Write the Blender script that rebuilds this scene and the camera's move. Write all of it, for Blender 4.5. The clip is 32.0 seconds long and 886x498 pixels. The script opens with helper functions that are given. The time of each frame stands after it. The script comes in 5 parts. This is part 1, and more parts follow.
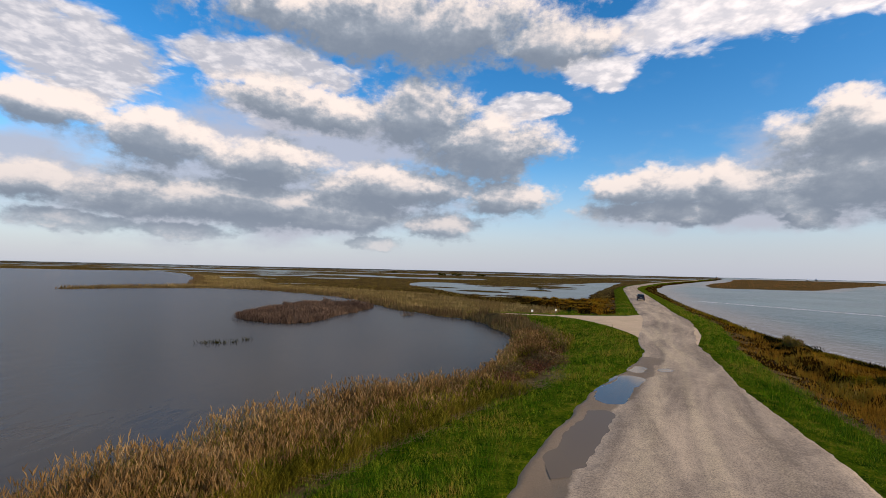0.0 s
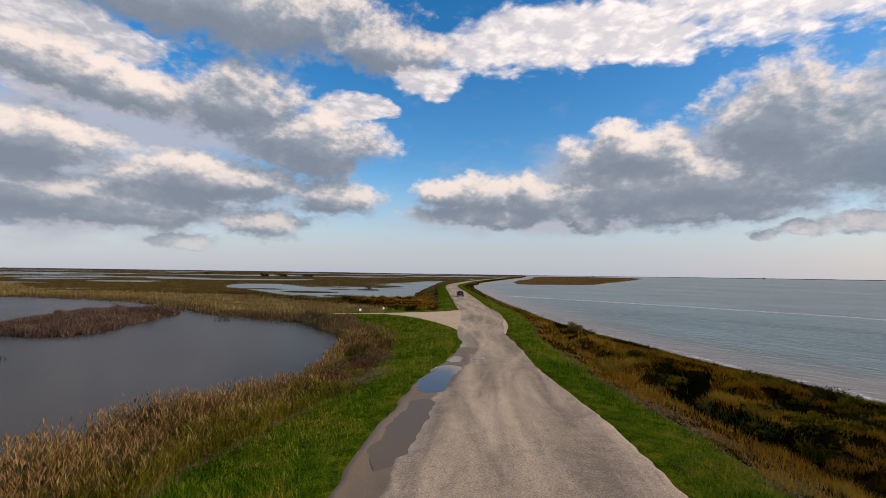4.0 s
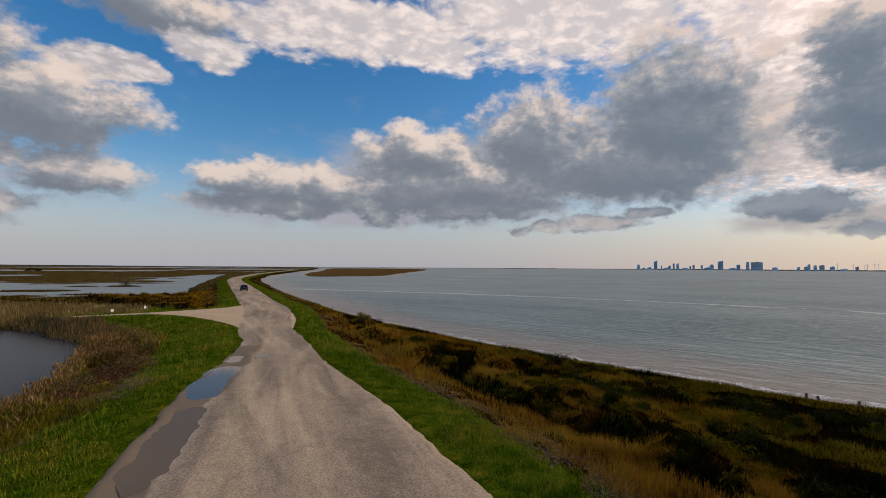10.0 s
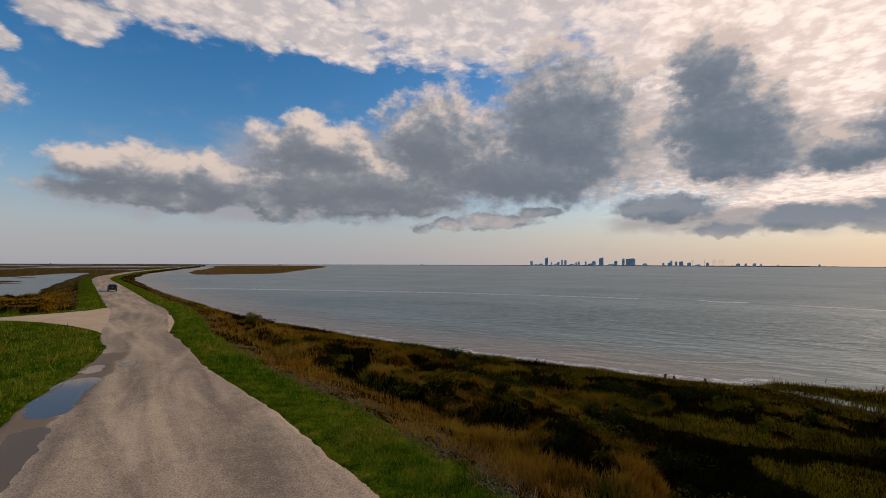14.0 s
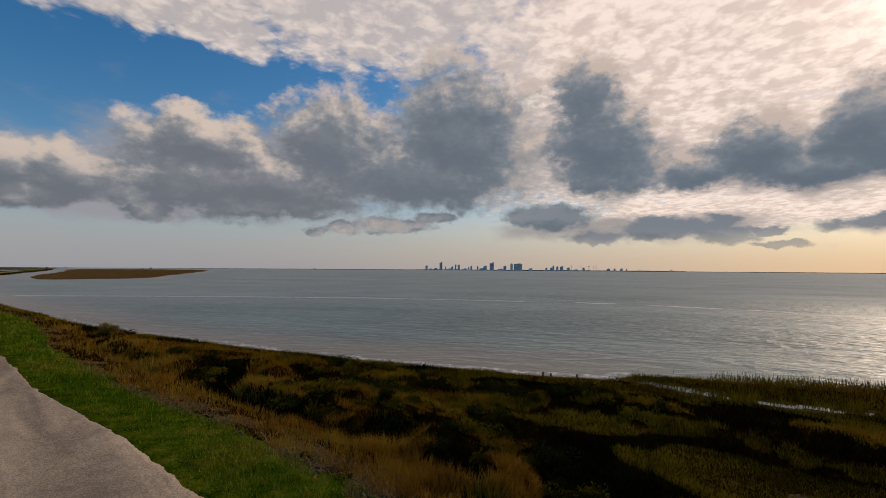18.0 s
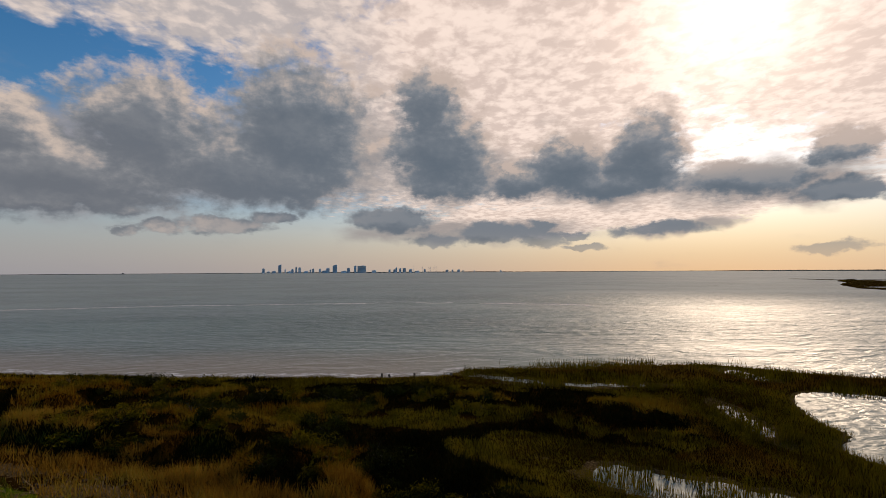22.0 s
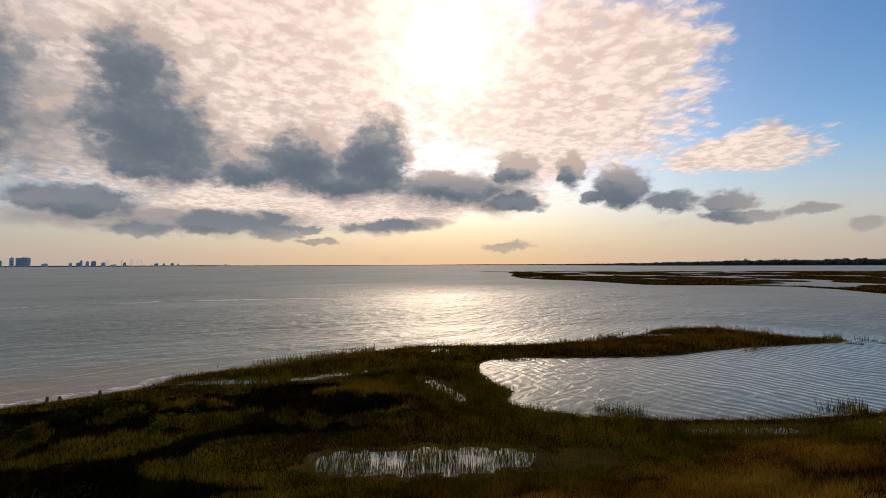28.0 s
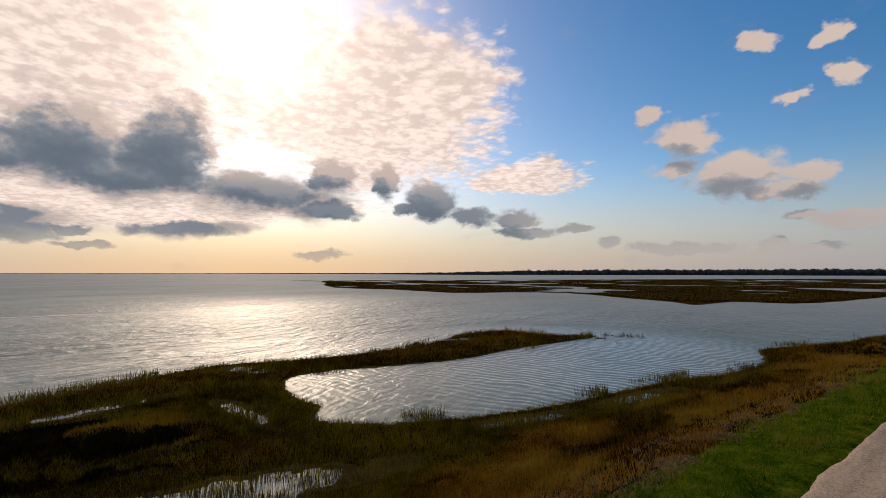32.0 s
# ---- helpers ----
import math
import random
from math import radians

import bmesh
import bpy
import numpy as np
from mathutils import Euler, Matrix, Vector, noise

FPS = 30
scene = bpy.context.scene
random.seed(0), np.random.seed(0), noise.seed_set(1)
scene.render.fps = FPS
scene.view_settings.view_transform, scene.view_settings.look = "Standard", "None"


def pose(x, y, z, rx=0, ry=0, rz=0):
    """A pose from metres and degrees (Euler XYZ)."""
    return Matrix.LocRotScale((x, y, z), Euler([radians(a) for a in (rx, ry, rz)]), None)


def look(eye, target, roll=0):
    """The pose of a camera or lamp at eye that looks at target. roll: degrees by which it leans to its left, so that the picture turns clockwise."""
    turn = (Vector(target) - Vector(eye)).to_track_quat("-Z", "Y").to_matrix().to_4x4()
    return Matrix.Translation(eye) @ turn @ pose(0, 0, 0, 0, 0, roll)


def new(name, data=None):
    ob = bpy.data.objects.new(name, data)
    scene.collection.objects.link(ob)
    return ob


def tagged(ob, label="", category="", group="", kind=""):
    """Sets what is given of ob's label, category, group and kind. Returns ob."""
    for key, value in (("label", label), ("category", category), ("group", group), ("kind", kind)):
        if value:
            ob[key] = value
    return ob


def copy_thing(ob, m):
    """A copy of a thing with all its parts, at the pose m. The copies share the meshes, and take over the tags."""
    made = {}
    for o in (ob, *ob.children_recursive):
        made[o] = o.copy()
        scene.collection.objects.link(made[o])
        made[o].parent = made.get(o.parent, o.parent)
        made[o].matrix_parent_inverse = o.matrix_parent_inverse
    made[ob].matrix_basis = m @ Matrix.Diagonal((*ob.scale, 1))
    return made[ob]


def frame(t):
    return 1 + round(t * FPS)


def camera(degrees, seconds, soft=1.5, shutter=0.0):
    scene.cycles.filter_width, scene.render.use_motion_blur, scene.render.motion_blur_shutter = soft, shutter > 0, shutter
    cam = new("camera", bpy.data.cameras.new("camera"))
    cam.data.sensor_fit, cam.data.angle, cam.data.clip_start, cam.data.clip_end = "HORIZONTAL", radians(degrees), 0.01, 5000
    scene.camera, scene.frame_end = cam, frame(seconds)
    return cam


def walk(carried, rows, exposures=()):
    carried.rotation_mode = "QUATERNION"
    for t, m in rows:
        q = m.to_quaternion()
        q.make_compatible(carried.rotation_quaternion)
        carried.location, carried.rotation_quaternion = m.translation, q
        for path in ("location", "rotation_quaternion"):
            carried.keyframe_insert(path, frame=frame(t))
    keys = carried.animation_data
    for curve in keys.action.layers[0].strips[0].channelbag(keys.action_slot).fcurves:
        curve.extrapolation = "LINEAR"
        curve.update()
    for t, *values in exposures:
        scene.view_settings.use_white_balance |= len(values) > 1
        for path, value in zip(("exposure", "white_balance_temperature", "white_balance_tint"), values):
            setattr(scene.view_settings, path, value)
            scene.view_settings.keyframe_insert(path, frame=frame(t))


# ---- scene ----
# ---- camera and its way ----
cam = camera(87.55, 32.0, soft=0.85)
ROWS = [
    (0.0, pose(-0.007, 0.007, 7.015, 92.64, -1.33, 0.00)),
    (0.5, pose(-0.015, 0.009, 7.039, 92.54, -1.06, -1.79)),
    (1.0, pose(-0.006, 0.001, 7.033, 92.53, -0.98, -3.39)),
    (1.5, pose(0.018, -0.010, 7.005, 92.57, -0.94, -4.96)),
    (2.0, pose(0.045, -0.018, 6.970, 92.64, -0.91, -6.77)),
    (2.5, pose(0.068, -0.029, 6.940, 92.75, -0.89, -10.07)),
    (3.0, pose(0.089, -0.051, 6.916, 92.85, -0.86, -13.96)),
    (3.5, pose(0.109, -0.089, 6.895, 92.94, -0.81, -17.63)),
    (5.5, pose(-0.034, -0.326, 6.976, 93.05, -0.87, -29.32)),
    (6.0, pose(-0.022, -0.320, 6.977, 93.00, -0.78, -31.78)),
    (6.5, pose(-0.014, -0.308, 6.973, 92.92, -0.68, -33.52)),
    (7.0, pose(0.001, -0.307, 6.967, 92.80, -0.58, -35.11)),
    (7.5, pose(0.031, -0.320, 6.965, 92.67, -0.50, -36.60)),
    (8.0, pose(0.074, -0.344, 6.965, 92.54, -0.44, -38.17)),
    (8.5, pose(0.124, -0.380, 6.964, 92.48, -0.41, -39.81)),
    (9.0, pose(0.177, -0.420, 6.960, 92.42, -0.42, -41.44)),
    (9.5, pose(0.232, -0.451, 6.955, 92.35, -0.42, -43.71)),
    (10.0, pose(0.289, -0.472, 6.949, 92.25, -0.40, -46.17)),
    (10.5, pose(0.344, -0.491, 6.945, 92.15, -0.36, -48.04)),
    (11.0, pose(0.396, -0.508, 6.943, 92.05, -0.28, -49.68)),
    (11.5, pose(0.448, -0.519, 6.941, 91.96, -0.21, -51.28)),
    (12.0, pose(0.505, -0.529, 6.937, 91.92, -0.14, -52.69)),
    (12.5, pose(0.574, -0.542, 6.931, 91.94, -0.11, -53.98)),
    (13.0, pose(0.647, -0.562, 6.926, 91.96, -0.14, -55.21)),
    (13.5, pose(0.717, -0.590, 6.922, 91.94, -0.19, -56.63)),
    (14.0, pose(0.776, -0.627, 6.918, 91.91, -0.23, -58.24)),
    (14.5, pose(0.825, -0.677, 6.912, 91.93, -0.27, -59.87)),
    (16.5, pose(1.218, -0.754, 6.871, 92.20, -0.26, -66.22)),
    (17.0, pose(1.296, -0.795, 6.884, 92.32, -0.26, -67.80)),
    (17.5, pose(1.370, -0.839, 6.895, 92.41, -0.32, -69.46)),
    (18.0, pose(1.440, -0.884, 6.899, 92.51, -0.40, -71.10)),
    (18.5, pose(1.501, -0.922, 6.898, 92.68, -0.46, -75.24)),
    (19.0, pose(1.558, -0.956, 6.898, 92.73, -0.38, -78.59)),
    (19.5, pose(1.609, -0.985, 6.901, 92.68, -0.22, -80.26)),
    (20.0, pose(1.653, -1.011, 6.904, 92.64, -0.06, -81.90)),
    (20.5, pose(1.694, -1.041, 6.907, 92.61, 0.07, -83.66)),
    (21.0, pose(1.742, -1.083, 6.906, 92.65, 0.13, -86.06)),
    (21.5, pose(1.790, -1.135, 6.905, 92.70, 0.20, -87.80)),
    (22.0, pose(1.827, -1.188, 6.908, 92.78, 0.31, -90.26)),
    (22.5, pose(1.851, -1.235, 6.912, 92.86, 0.36, -92.94)),
    (23.0, pose(1.864, -1.274, 6.913, 92.88, 0.39, -95.06)),
    (23.5, pose(1.885, -1.313, 6.909, 92.90, 0.44, -99.11)),
    (24.0, pose(1.934, -1.358, 6.900, 92.85, 0.51, -103.38)),
    (24.5, pose(2.004, -1.405, 6.888, 92.72, 0.53, -105.96)),
    (26.5, pose(2.093, -1.413, 6.840, 92.21, 0.29, -115.73)),
    (27.0, pose(2.110, -1.442, 6.820, 92.11, 0.31, -118.24)),
    (27.5, pose(2.117, -1.474, 6.810, 91.99, 0.28, -120.73)),
    (28.0, pose(2.113, -1.508, 6.811, 91.89, 0.22, -122.53)),
    (28.5, pose(2.097, -1.541, 6.819, 91.88, 0.16, -124.13)),
    (29.0, pose(2.072, -1.574, 6.832, 91.87, 0.14, -125.70)),
    (29.5, pose(2.042, -1.605, 6.848, 91.92, 0.16, -127.24)),
    (30.0, pose(2.019, -1.635, 6.861, 92.11, 0.14, -130.36)),
    (30.5, pose(2.027, -1.662, 6.868, 92.39, 0.14, -134.36)),
    (31.0, pose(2.054, -1.685, 6.879, 92.59, 0.10, -137.53)),
    (31.5, pose(2.078, -1.701, 6.907, 92.75, 0.04, -140.91)),
    (32.0, pose(2.090, -1.712, 6.952, 92.95, -0.02, -145.27)),
]
EXPOSURES = [(0.0, 0.32, 6750, 15), (3.0, 0.25, 6800, 15), (6.0, 0.10, 7000, 16), (9.0, -0.08, 7150, 17), (13.0, -0.20, 7250, 18), (19.0, -0.46, 7350, 16), (24.0, -0.46, 7500, 18), (28.0, -0.41, 7450, 18), (32.0, -0.36, 7350, 18)]
walk(cam, ROWS, EXPOSURES)

# ---- sky and sun ----
SUN_BEARING, SUN_HEIGHT = 123.0, 26.0        # degrees clockwise from +y, degrees above the horizon
SUN_DIR = Vector((math.sin(radians(SUN_BEARING)) * math.cos(radians(SUN_HEIGHT)),
                  math.cos(radians(SUN_BEARING)) * math.cos(radians(SUN_HEIGHT)),
                  math.sin(radians(SUN_HEIGHT))))

sun = new("sun", bpy.data.lights.new("sun", "SUN"))
sun.data.energy, sun.data.angle, sun.data.color = 2.9, radians(3.0), (1.0, 0.86, 0.68)
sun.matrix_world = look(SUN_DIR * 100, (0, 0, 0))


class Graph:
    """Short calls for building a node tree."""

    def __init__(self, tree):
        self.tree = tree

    def node(self, kind, **kw):
        """A node with values or links for its sockets: Scale=2.0, or i0=... by number."""
        n = self.tree.nodes.new(kind)
        for key, value in kw.items():
            sock = n.inputs[int(key[1:])] if key[1:].isdigit() else n.inputs[key.replace("_", " ")]
            self.feed(sock, value)
        return n

    def put(self, kind, out=0, **kw):
        return self.node(kind, **kw).outputs[out]

    def feed(self, sock, value):
        if isinstance(value, bpy.types.NodeSocket):
            self.tree.links.new(value, sock)
        else:
            sock.default_value = value

    def math(self, op, a, b=0.0, c=0.0, clamp=False):
        n = self.tree.nodes.new("ShaderNodeMath")
        n.operation, n.use_clamp = op, clamp
        for s, v in zip(n.inputs, (a, b, c)):
            self.feed(s, v)
        return n.outputs[0]

    def vec(self, op, a, b=(0, 0, 0), out=0):
        n = self.tree.nodes.new("ShaderNodeVectorMath")
        n.operation = op
        self.feed(n.inputs[0], a)
        self.feed(n.inputs["Scale"] if op == "SCALE" else n.inputs[1], b)
        return n.outputs[out]

    def mix(self, fac, a, b, blend="MIX"):
        n = self.tree.nodes.new("ShaderNodeMix")
        n.data_type, n.blend_type = "RGBA", blend
        self.feed(n.inputs[0], fac)
        for s, v in ((n.inputs[6], a), (n.inputs[7], b)):
            self.feed(s, v if isinstance(v, bpy.types.NodeSocket) else (*v[:3], 1))
        return n.outputs[2]

    def span(self, v, lo, hi, a=0.0, b=1.0, smooth=True):
        n = self.tree.nodes.new("ShaderNodeMapRange")
        n.interpolation_type = "SMOOTHSTEP" if smooth else "LINEAR"
        for s, x in zip(n.inputs, (v, lo, hi, a, b)):
            self.feed(s, x)
        return n.outputs[0]

    def noise(self, vec, scale, detail=4.0, rough=0.55, warp=0.0, out=0):
        return self.put("ShaderNodeTexNoise", out, Vector=vec, Scale=scale, Detail=detail, Roughness=rough, Distortion=warp)

    def ramp(self, fac, stops):
        n = self.tree.nodes.new("ShaderNodeValToRGB")
        e = n.color_ramp.elements
        for i, (p, c) in enumerate(stops):
            el = e[i] if i < 2 else e.new(p)
            el.position, el.color = p, (*c, 1)
        self.feed(n.inputs[0], fac)
        return n.outputs[0]


# Cumulus heaps by bearing, height, half width, half height in degrees.
HEAPS_A = [
    (-6.7, 28.0, 24.6, 4.2), (11.8, 26.4, 9.5, 2.8), (-19.6, 19.1, 8.8, 2.1), (-13.3, 18.0, 7.4, 2.4), (-3.2, 18.6, 7.7, 4.0), (5.0, 15.1, 8.7, 4.1), (-41.0, 14.5, 6.7, 1.9), (-32.0, 13.4, 7.7, 3.0),
    (-21.5, 12.0, 8.2, 2.9), (-24.3, 7.3, 23.9, 2.8), (-41.9, 7.4, 5.1, 2.1), (-6.1, 10.2, 11.7, 2.9), (-15.5, 6.0, 14.1, 1.9), (-38.8, 3.9, 5.6, 1.1), (-29.2, 3.7, 5.1, 1.0), (-0.4, 5.4, 6.3, 1.7),
    (7.2, 9.1, 6.2, 2.3), (-8.7, 3.2, 4.1, 0.8), (21.7, 9.6, 4.9, 2.3), (26.6, 10.0, 4.2, 2.6), (32.2, 9.2, 4.3, 2.8), (38.3, 6.1, 2.6, 1.3), (27.5, 7.2, 11.0, 1.6), (41.5, 14.5, 4.8, 2.8),
    (40.9, 9.2, 5.3, 3.1),
]
HEAPS_B = [
    (42.6, 14.1, 8.6, 2.7), (49.3, 10.1, 19.0, 3.9), (57.8, 16.2, 8.0, 4.7), (72.9, 17.1, 9.4, 8.1), (67.1, 11.8, 15.7, 4.7), (51.0, 7.6, 12.2, 1.6), (36.8, 7.8, 2.9, 1.2), (37.5, 6.2, 2.1, 0.8),
    (89.1, 20.1, 5.1, 4.5), (90.1, 15.2, 7.4, 5.1), (91.1, 10.6, 6.1, 2.1), (100.4, 11.1, 5.6, 2.4), (106.6, 13.3, 5.4, 3.4), (114.5, 13.9, 4.1, 4.8), (110.0, 10.6, 9.5, 2.1), (65.2, 5.4, 4.4, 1.1),
    (70.2, 6.5, 2.9, 0.7), (55.7, 4.6, 1.6, 0.6), (59.0, 4.8, 2.0, 0.8), (83.9, 6.3, 5.9, 1.5), (96.0, 4.5, 4.7, 1.3), (102.1, 4.0, 3.7, 1.1), (89.4, 3.7, 3.9, 0.8), (103.0, 5.7, 2.5, 0.6),
    (106.1, 4.3, 2.0, 0.5),
]
HEAPS_C = [
    (122.3, 9.8, 4.7, 2.3), (125.7, 9.1, 4.7, 1.7), (131.1, 11.8, 2.4, 2.0), (130.5, 7.5, 4.3, 1.2), (138.3, 10.9, 1.7, 2.3), (143.9, 8.7, 3.2, 2.5), (148.9, 7.1, 3.1, 1.3), (140.8, 7.9, 1.5, 0.8),
    (154.7, 6.8, 2.5, 1.2), (156.1, 5.0, 3.7, 0.9), (161.4, 5.1, 2.5, 0.7), (173.4, 14.6, 3.2, 1.9), (178.3, 10.4, 5.2, 2.4), (183.6, 9.9, 2.3, 1.4), (181.1, 8.2, 3.3, 1.0), (171.9, 11.4, 3.1, 1.3),
    (187.6, 5.1, 3.5, 1.0), (183.9, 5.9, 1.7, 0.5), (165.2, 3.4, 1.7, 0.7), (172.5, 2.8, 5.3, 0.6), (180.7, 3.0, 1.2, 0.6), (183.6, 2.5, 2.1, 0.4),
]
HEAPS_D = [
    (180.4, 22.9, 2.0, 0.9), (186.2, 21.8, 1.3, 1.1), (186.7, 18.3, 1.7, 0.9), (182.7, 17.2, 1.3, 0.6), (169.4, 17.4, 1.5, 0.8), (102.5, 5.3, 1.9, 0.9), (102.5, 3.9, 2.5, 0.7), (105.5, 4.4, 1.7, 0.4),
    (115.1, 4.5, 5.0, 0.8), (129.9, 2.2, 2.9, 0.5), (107.4, 2.8, 2.6, 0.4),
]
# The high broken sheet, as broad soft patches.
SHEETS = [
    (-39.6, 20.1, 16.2, 6.9), (-15.9, 17.1, 12.3, 3.8), (8.1, 19.8, 8.6, 2.8), (30.8, 26.3, 18.4, 3.9), (-21.3, 22.7, 17.8, 4.3), (34.4, 26.6, 25.7, 6.0), (18.7, 23.6, 7.4, 3.3), (104.0, 25.0, 52.0, 20.0),
    (62.0, 30.0, 34.0, 10.0), (137.0, 20.0, 27.0, 17.0), (155.0, 11.6, 12.0, 3.6), (118.0, 7.5, 34.0, 3.6), (97.0, 13.0, 40.0, 11.0), (104.0, 6.2, 26.0, 3.4), (86.0, 18.0, 22.0, 11.0), (110.0, 40.0, 60.0, 16.0),
]
# Thin grey cloud between the heaps.
VEILS = [
    (-23.7, 7.7, 38.1, 6.7), (-41.1, 8.5, 9.0, 4.3), (-15.8, 14.8, 23.4, 6.3), (32.2, 6.5, 21.1, 2.5), (49.3, 10.7, 31.4, 6.7), (72.6, 13.6, 17.4, 8.8), (92.1, 12.2, 10.2, 5.6), (108.4, 9.9, 17.8, 3.4),
    (93.4, 4.7, 19.9, 2.0), (117.4, 4.5, 7.8, 1.3), (106.3, 11.0, 13.3, 3.8), (126.0, 8.8, 13.2, 3.6),
]


def blob_field(g, at, blobs):
    """The largest of 1 - distance over the blobs, each an ellipse of bearing and height."""
    best = None
    for b, h, w, k in blobs:
        m = g.node("ShaderNodeMapping")
        m.vector_type = "TEXTURE"
        g.feed(m.inputs["Vector"], at), g.feed(m.inputs["Location"], (b, h, 0)), g.feed(m.inputs["Scale"], (w, k, 1))
        ball = g.node("ShaderNodeTexGradient", Vector=m.outputs[0])
        ball.gradient_type = "SPHERICAL"
        s = ball.outputs[1]
        best = s if best is None else g.math("MAXIMUM", best, s)
    return best


def cloud_group():
    tree = bpy.data.node_groups.new("heaped_cloud", "ShaderNodeTree")
    tree.interface.new_socket("At", in_out="INPUT", socket_type="NodeSocketVector")
    tree.interface.new_socket("Density", in_out="OUTPUT", socket_type="NodeSocketFloat")
    g = Graph(tree)
    at = g.tree.nodes.new("NodeGroupInput").outputs[0]
    flat = g.vec("MULTIPLY", at, (1.0, 1.45, 1.0))
    warp = g.vec("SUBTRACT", g.put("ShaderNodeTexNoise", 1, Vector=flat, Scale=0.16, Detail=2.0), (0.5, 0.5, 0.5))
    frill = g.vec("SUBTRACT", g.put("ShaderNodeTexNoise", 1, Vector=flat, Scale=0.70, Detail=4.0, Roughness=0.55), (0.5, 0.5, 0.5))
    moved = g.vec("ADD", at, g.vec("ADD", g.vec("MULTIPLY", warp, (5.0, 2.2, 0.0)), g.vec("MULTIPLY", frill, (2.4, 1.3, 0.0))))
    field = blob_field(g, moved, [(b, h, w * 1.55, k * 1.6) for b, h, w, k in HEAPS_A + HEAPS_B + HEAPS_C + HEAPS_D])
    knobs = g.node("ShaderNodeTexVoronoi", Vector=g.vec("ADD", flat, g.vec("ADD", g.vec("MULTIPLY", warp, (4.0, 4.0, 0.0)), g.vec("MULTIPLY", frill, (1.1, 1.1, 0.0)))), Scale=0.24, Detail=3.0, Roughness=0.42, Lacunarity=2.3)
    knobs.voronoi_dimensions, knobs.feature, knobs.normalize = "2D", "SMOOTH_F1", False
    soft = g.math("ADD", g.noise(flat, 0.20, 7.0, 0.52, 0.2), g.math("MULTIPLY", g.math("SUBTRACT", g.noise(flat, 0.85, 6.0, 0.62), 0.5), 0.66))
    puffs = g.math("ADD", g.math("MULTIPLY", g.math("SUBTRACT", soft, 0.5), 0.9), g.math("MULTIPLY", g.math("SUBTRACT", 0.55, knobs.outputs[0]), 0.36))
    room = g.span(field, 0.0, 0.22, 0.0, 1.0, smooth=False)
    d = g.math("ADD", g.math("MULTIPLY", g.math("SUBTRACT", field, 0.24), 1.5), g.math("MULTIPLY", puffs, room))
    out = g.tree.nodes.new("NodeGroupOutput")
    g.feed(out.inputs[0], d)
    return tree


world = bpy.data.worlds.new("sky")
scene.world = world
world.use_nodes = True
world.node_tree.nodes.clear()
g = Graph(world.node_tree)
direction = g.put("ShaderNodeTexCoord", 0)
spin = g.node("ShaderNodeVectorRotate")
spin.rotation_type = "Z_AXIS"
g.feed(spin.inputs["Vector"], direction), g.feed(spin.inputs["Angle"], radians(70))
turned = spin.outputs[0]
sep = g.tree.nodes.new("ShaderNodeSeparateXYZ")
g.feed(sep.inputs[0], turned)
bearing = g.math("ADD", g.math("MULTIPLY", g.math("ARCTAN2", sep.outputs[0], sep.outputs[1]), 57.29578), 70.0)
height = g.math("MULTIPLY", g.math("ARCSINE", sep.outputs[2]), 57.29578)
comb = g.tree.nodes.new("ShaderNodeCombineXYZ")
g.feed(comb.inputs[0], bearing), g.feed(comb.inputs[1], height)
at = comb.outputs[0]
nearness = g.vec("DOT_PRODUCT", direction, tuple(SUN_DIR), 1)
near_sun = g.math("POWER", g.math("MAXIMUM", nearness, 0.0), 9.0)
close_sun = g.math("POWER", g.math("MAXIMUM", nearness, 0.0), 170.0)

sky = g.node("ShaderNodeTexSky")
sky.sky_type, sky.sun_disc, sky.sun_elevation, sky.sun_rotation = "NISHITA", False, radians(SUN_HEIGHT), radians(SUN_BEARING)
sky.air_density, sky.dust_density, sky.ozone_density = 1.0, 0.6, 2.2
clear = g.vec("SCALE", sky.outputs[0], 0.145)
clear = g.put("ShaderNodeHueSaturation", Color=clear, Saturation=1.44, Value=1.0)
# pale warm haze low over the horizon
haze_tone = g.mix(g.math("POWER", g.math("MAXIMUM", nearness, 0.0), 2.2), (0.385, 0.435, 0.535), (0.77, 0.645, 0.535))
low = g.span(height, 0.0, 13.0, 0.88, 0.0)
clear = g.mix(low, clear, haze_tone)

# high broken sheet
deck = g.vec("DIVIDE", direction, g.vec("ADD", g.put("ShaderNodeCombineXYZ", i0=sep.outputs[2], i1=sep.outputs[2], i2=sep.outputs[2]), (0.10, 0.10, 0.10)))
cover = blob_field(g, g.vec("ADD", at, g.vec("MULTIPLY", g.vec("SUBTRACT", g.put("ShaderNodeTexNoise", 1, Vector=at, Scale=0.09, Detail=3.0), (0.5, 0.5, 0.5)), (18.0, 7.0, 0.0))), SHEETS)
ruffle = g.vec("SUBTRACT", g.put("ShaderNodeTexNoise", 1, Vector=deck, Scale=9.0, Detail=4.0), (0.5, 0.5, 0.5))
floes = g.node("ShaderNodeTexVoronoi", Vector=g.vec("ADD", deck, g.vec("MULTIPLY", ruffle, (0.10, 0.10, 0.0))), Scale=13.0, Detail=2.0, Roughness=0.5)
floes.voronoi_dimensions, floes.feature, floes.normalize = "2D", "SMOOTH_F1", False
cells = g.math("ADD", g.math("MULTIPLY", g.noise(deck, 7.0, 7.0, 0.60, 0.3), 0.85), g.math("MULTIPLY", g.math("SUBTRACT", 0.75, floes.outputs[0]), 0.20))
sheet = g.math("ADD", cells, g.math("MULTIPLY", g.math("SUBTRACT", cover, 0.33), 1.45))
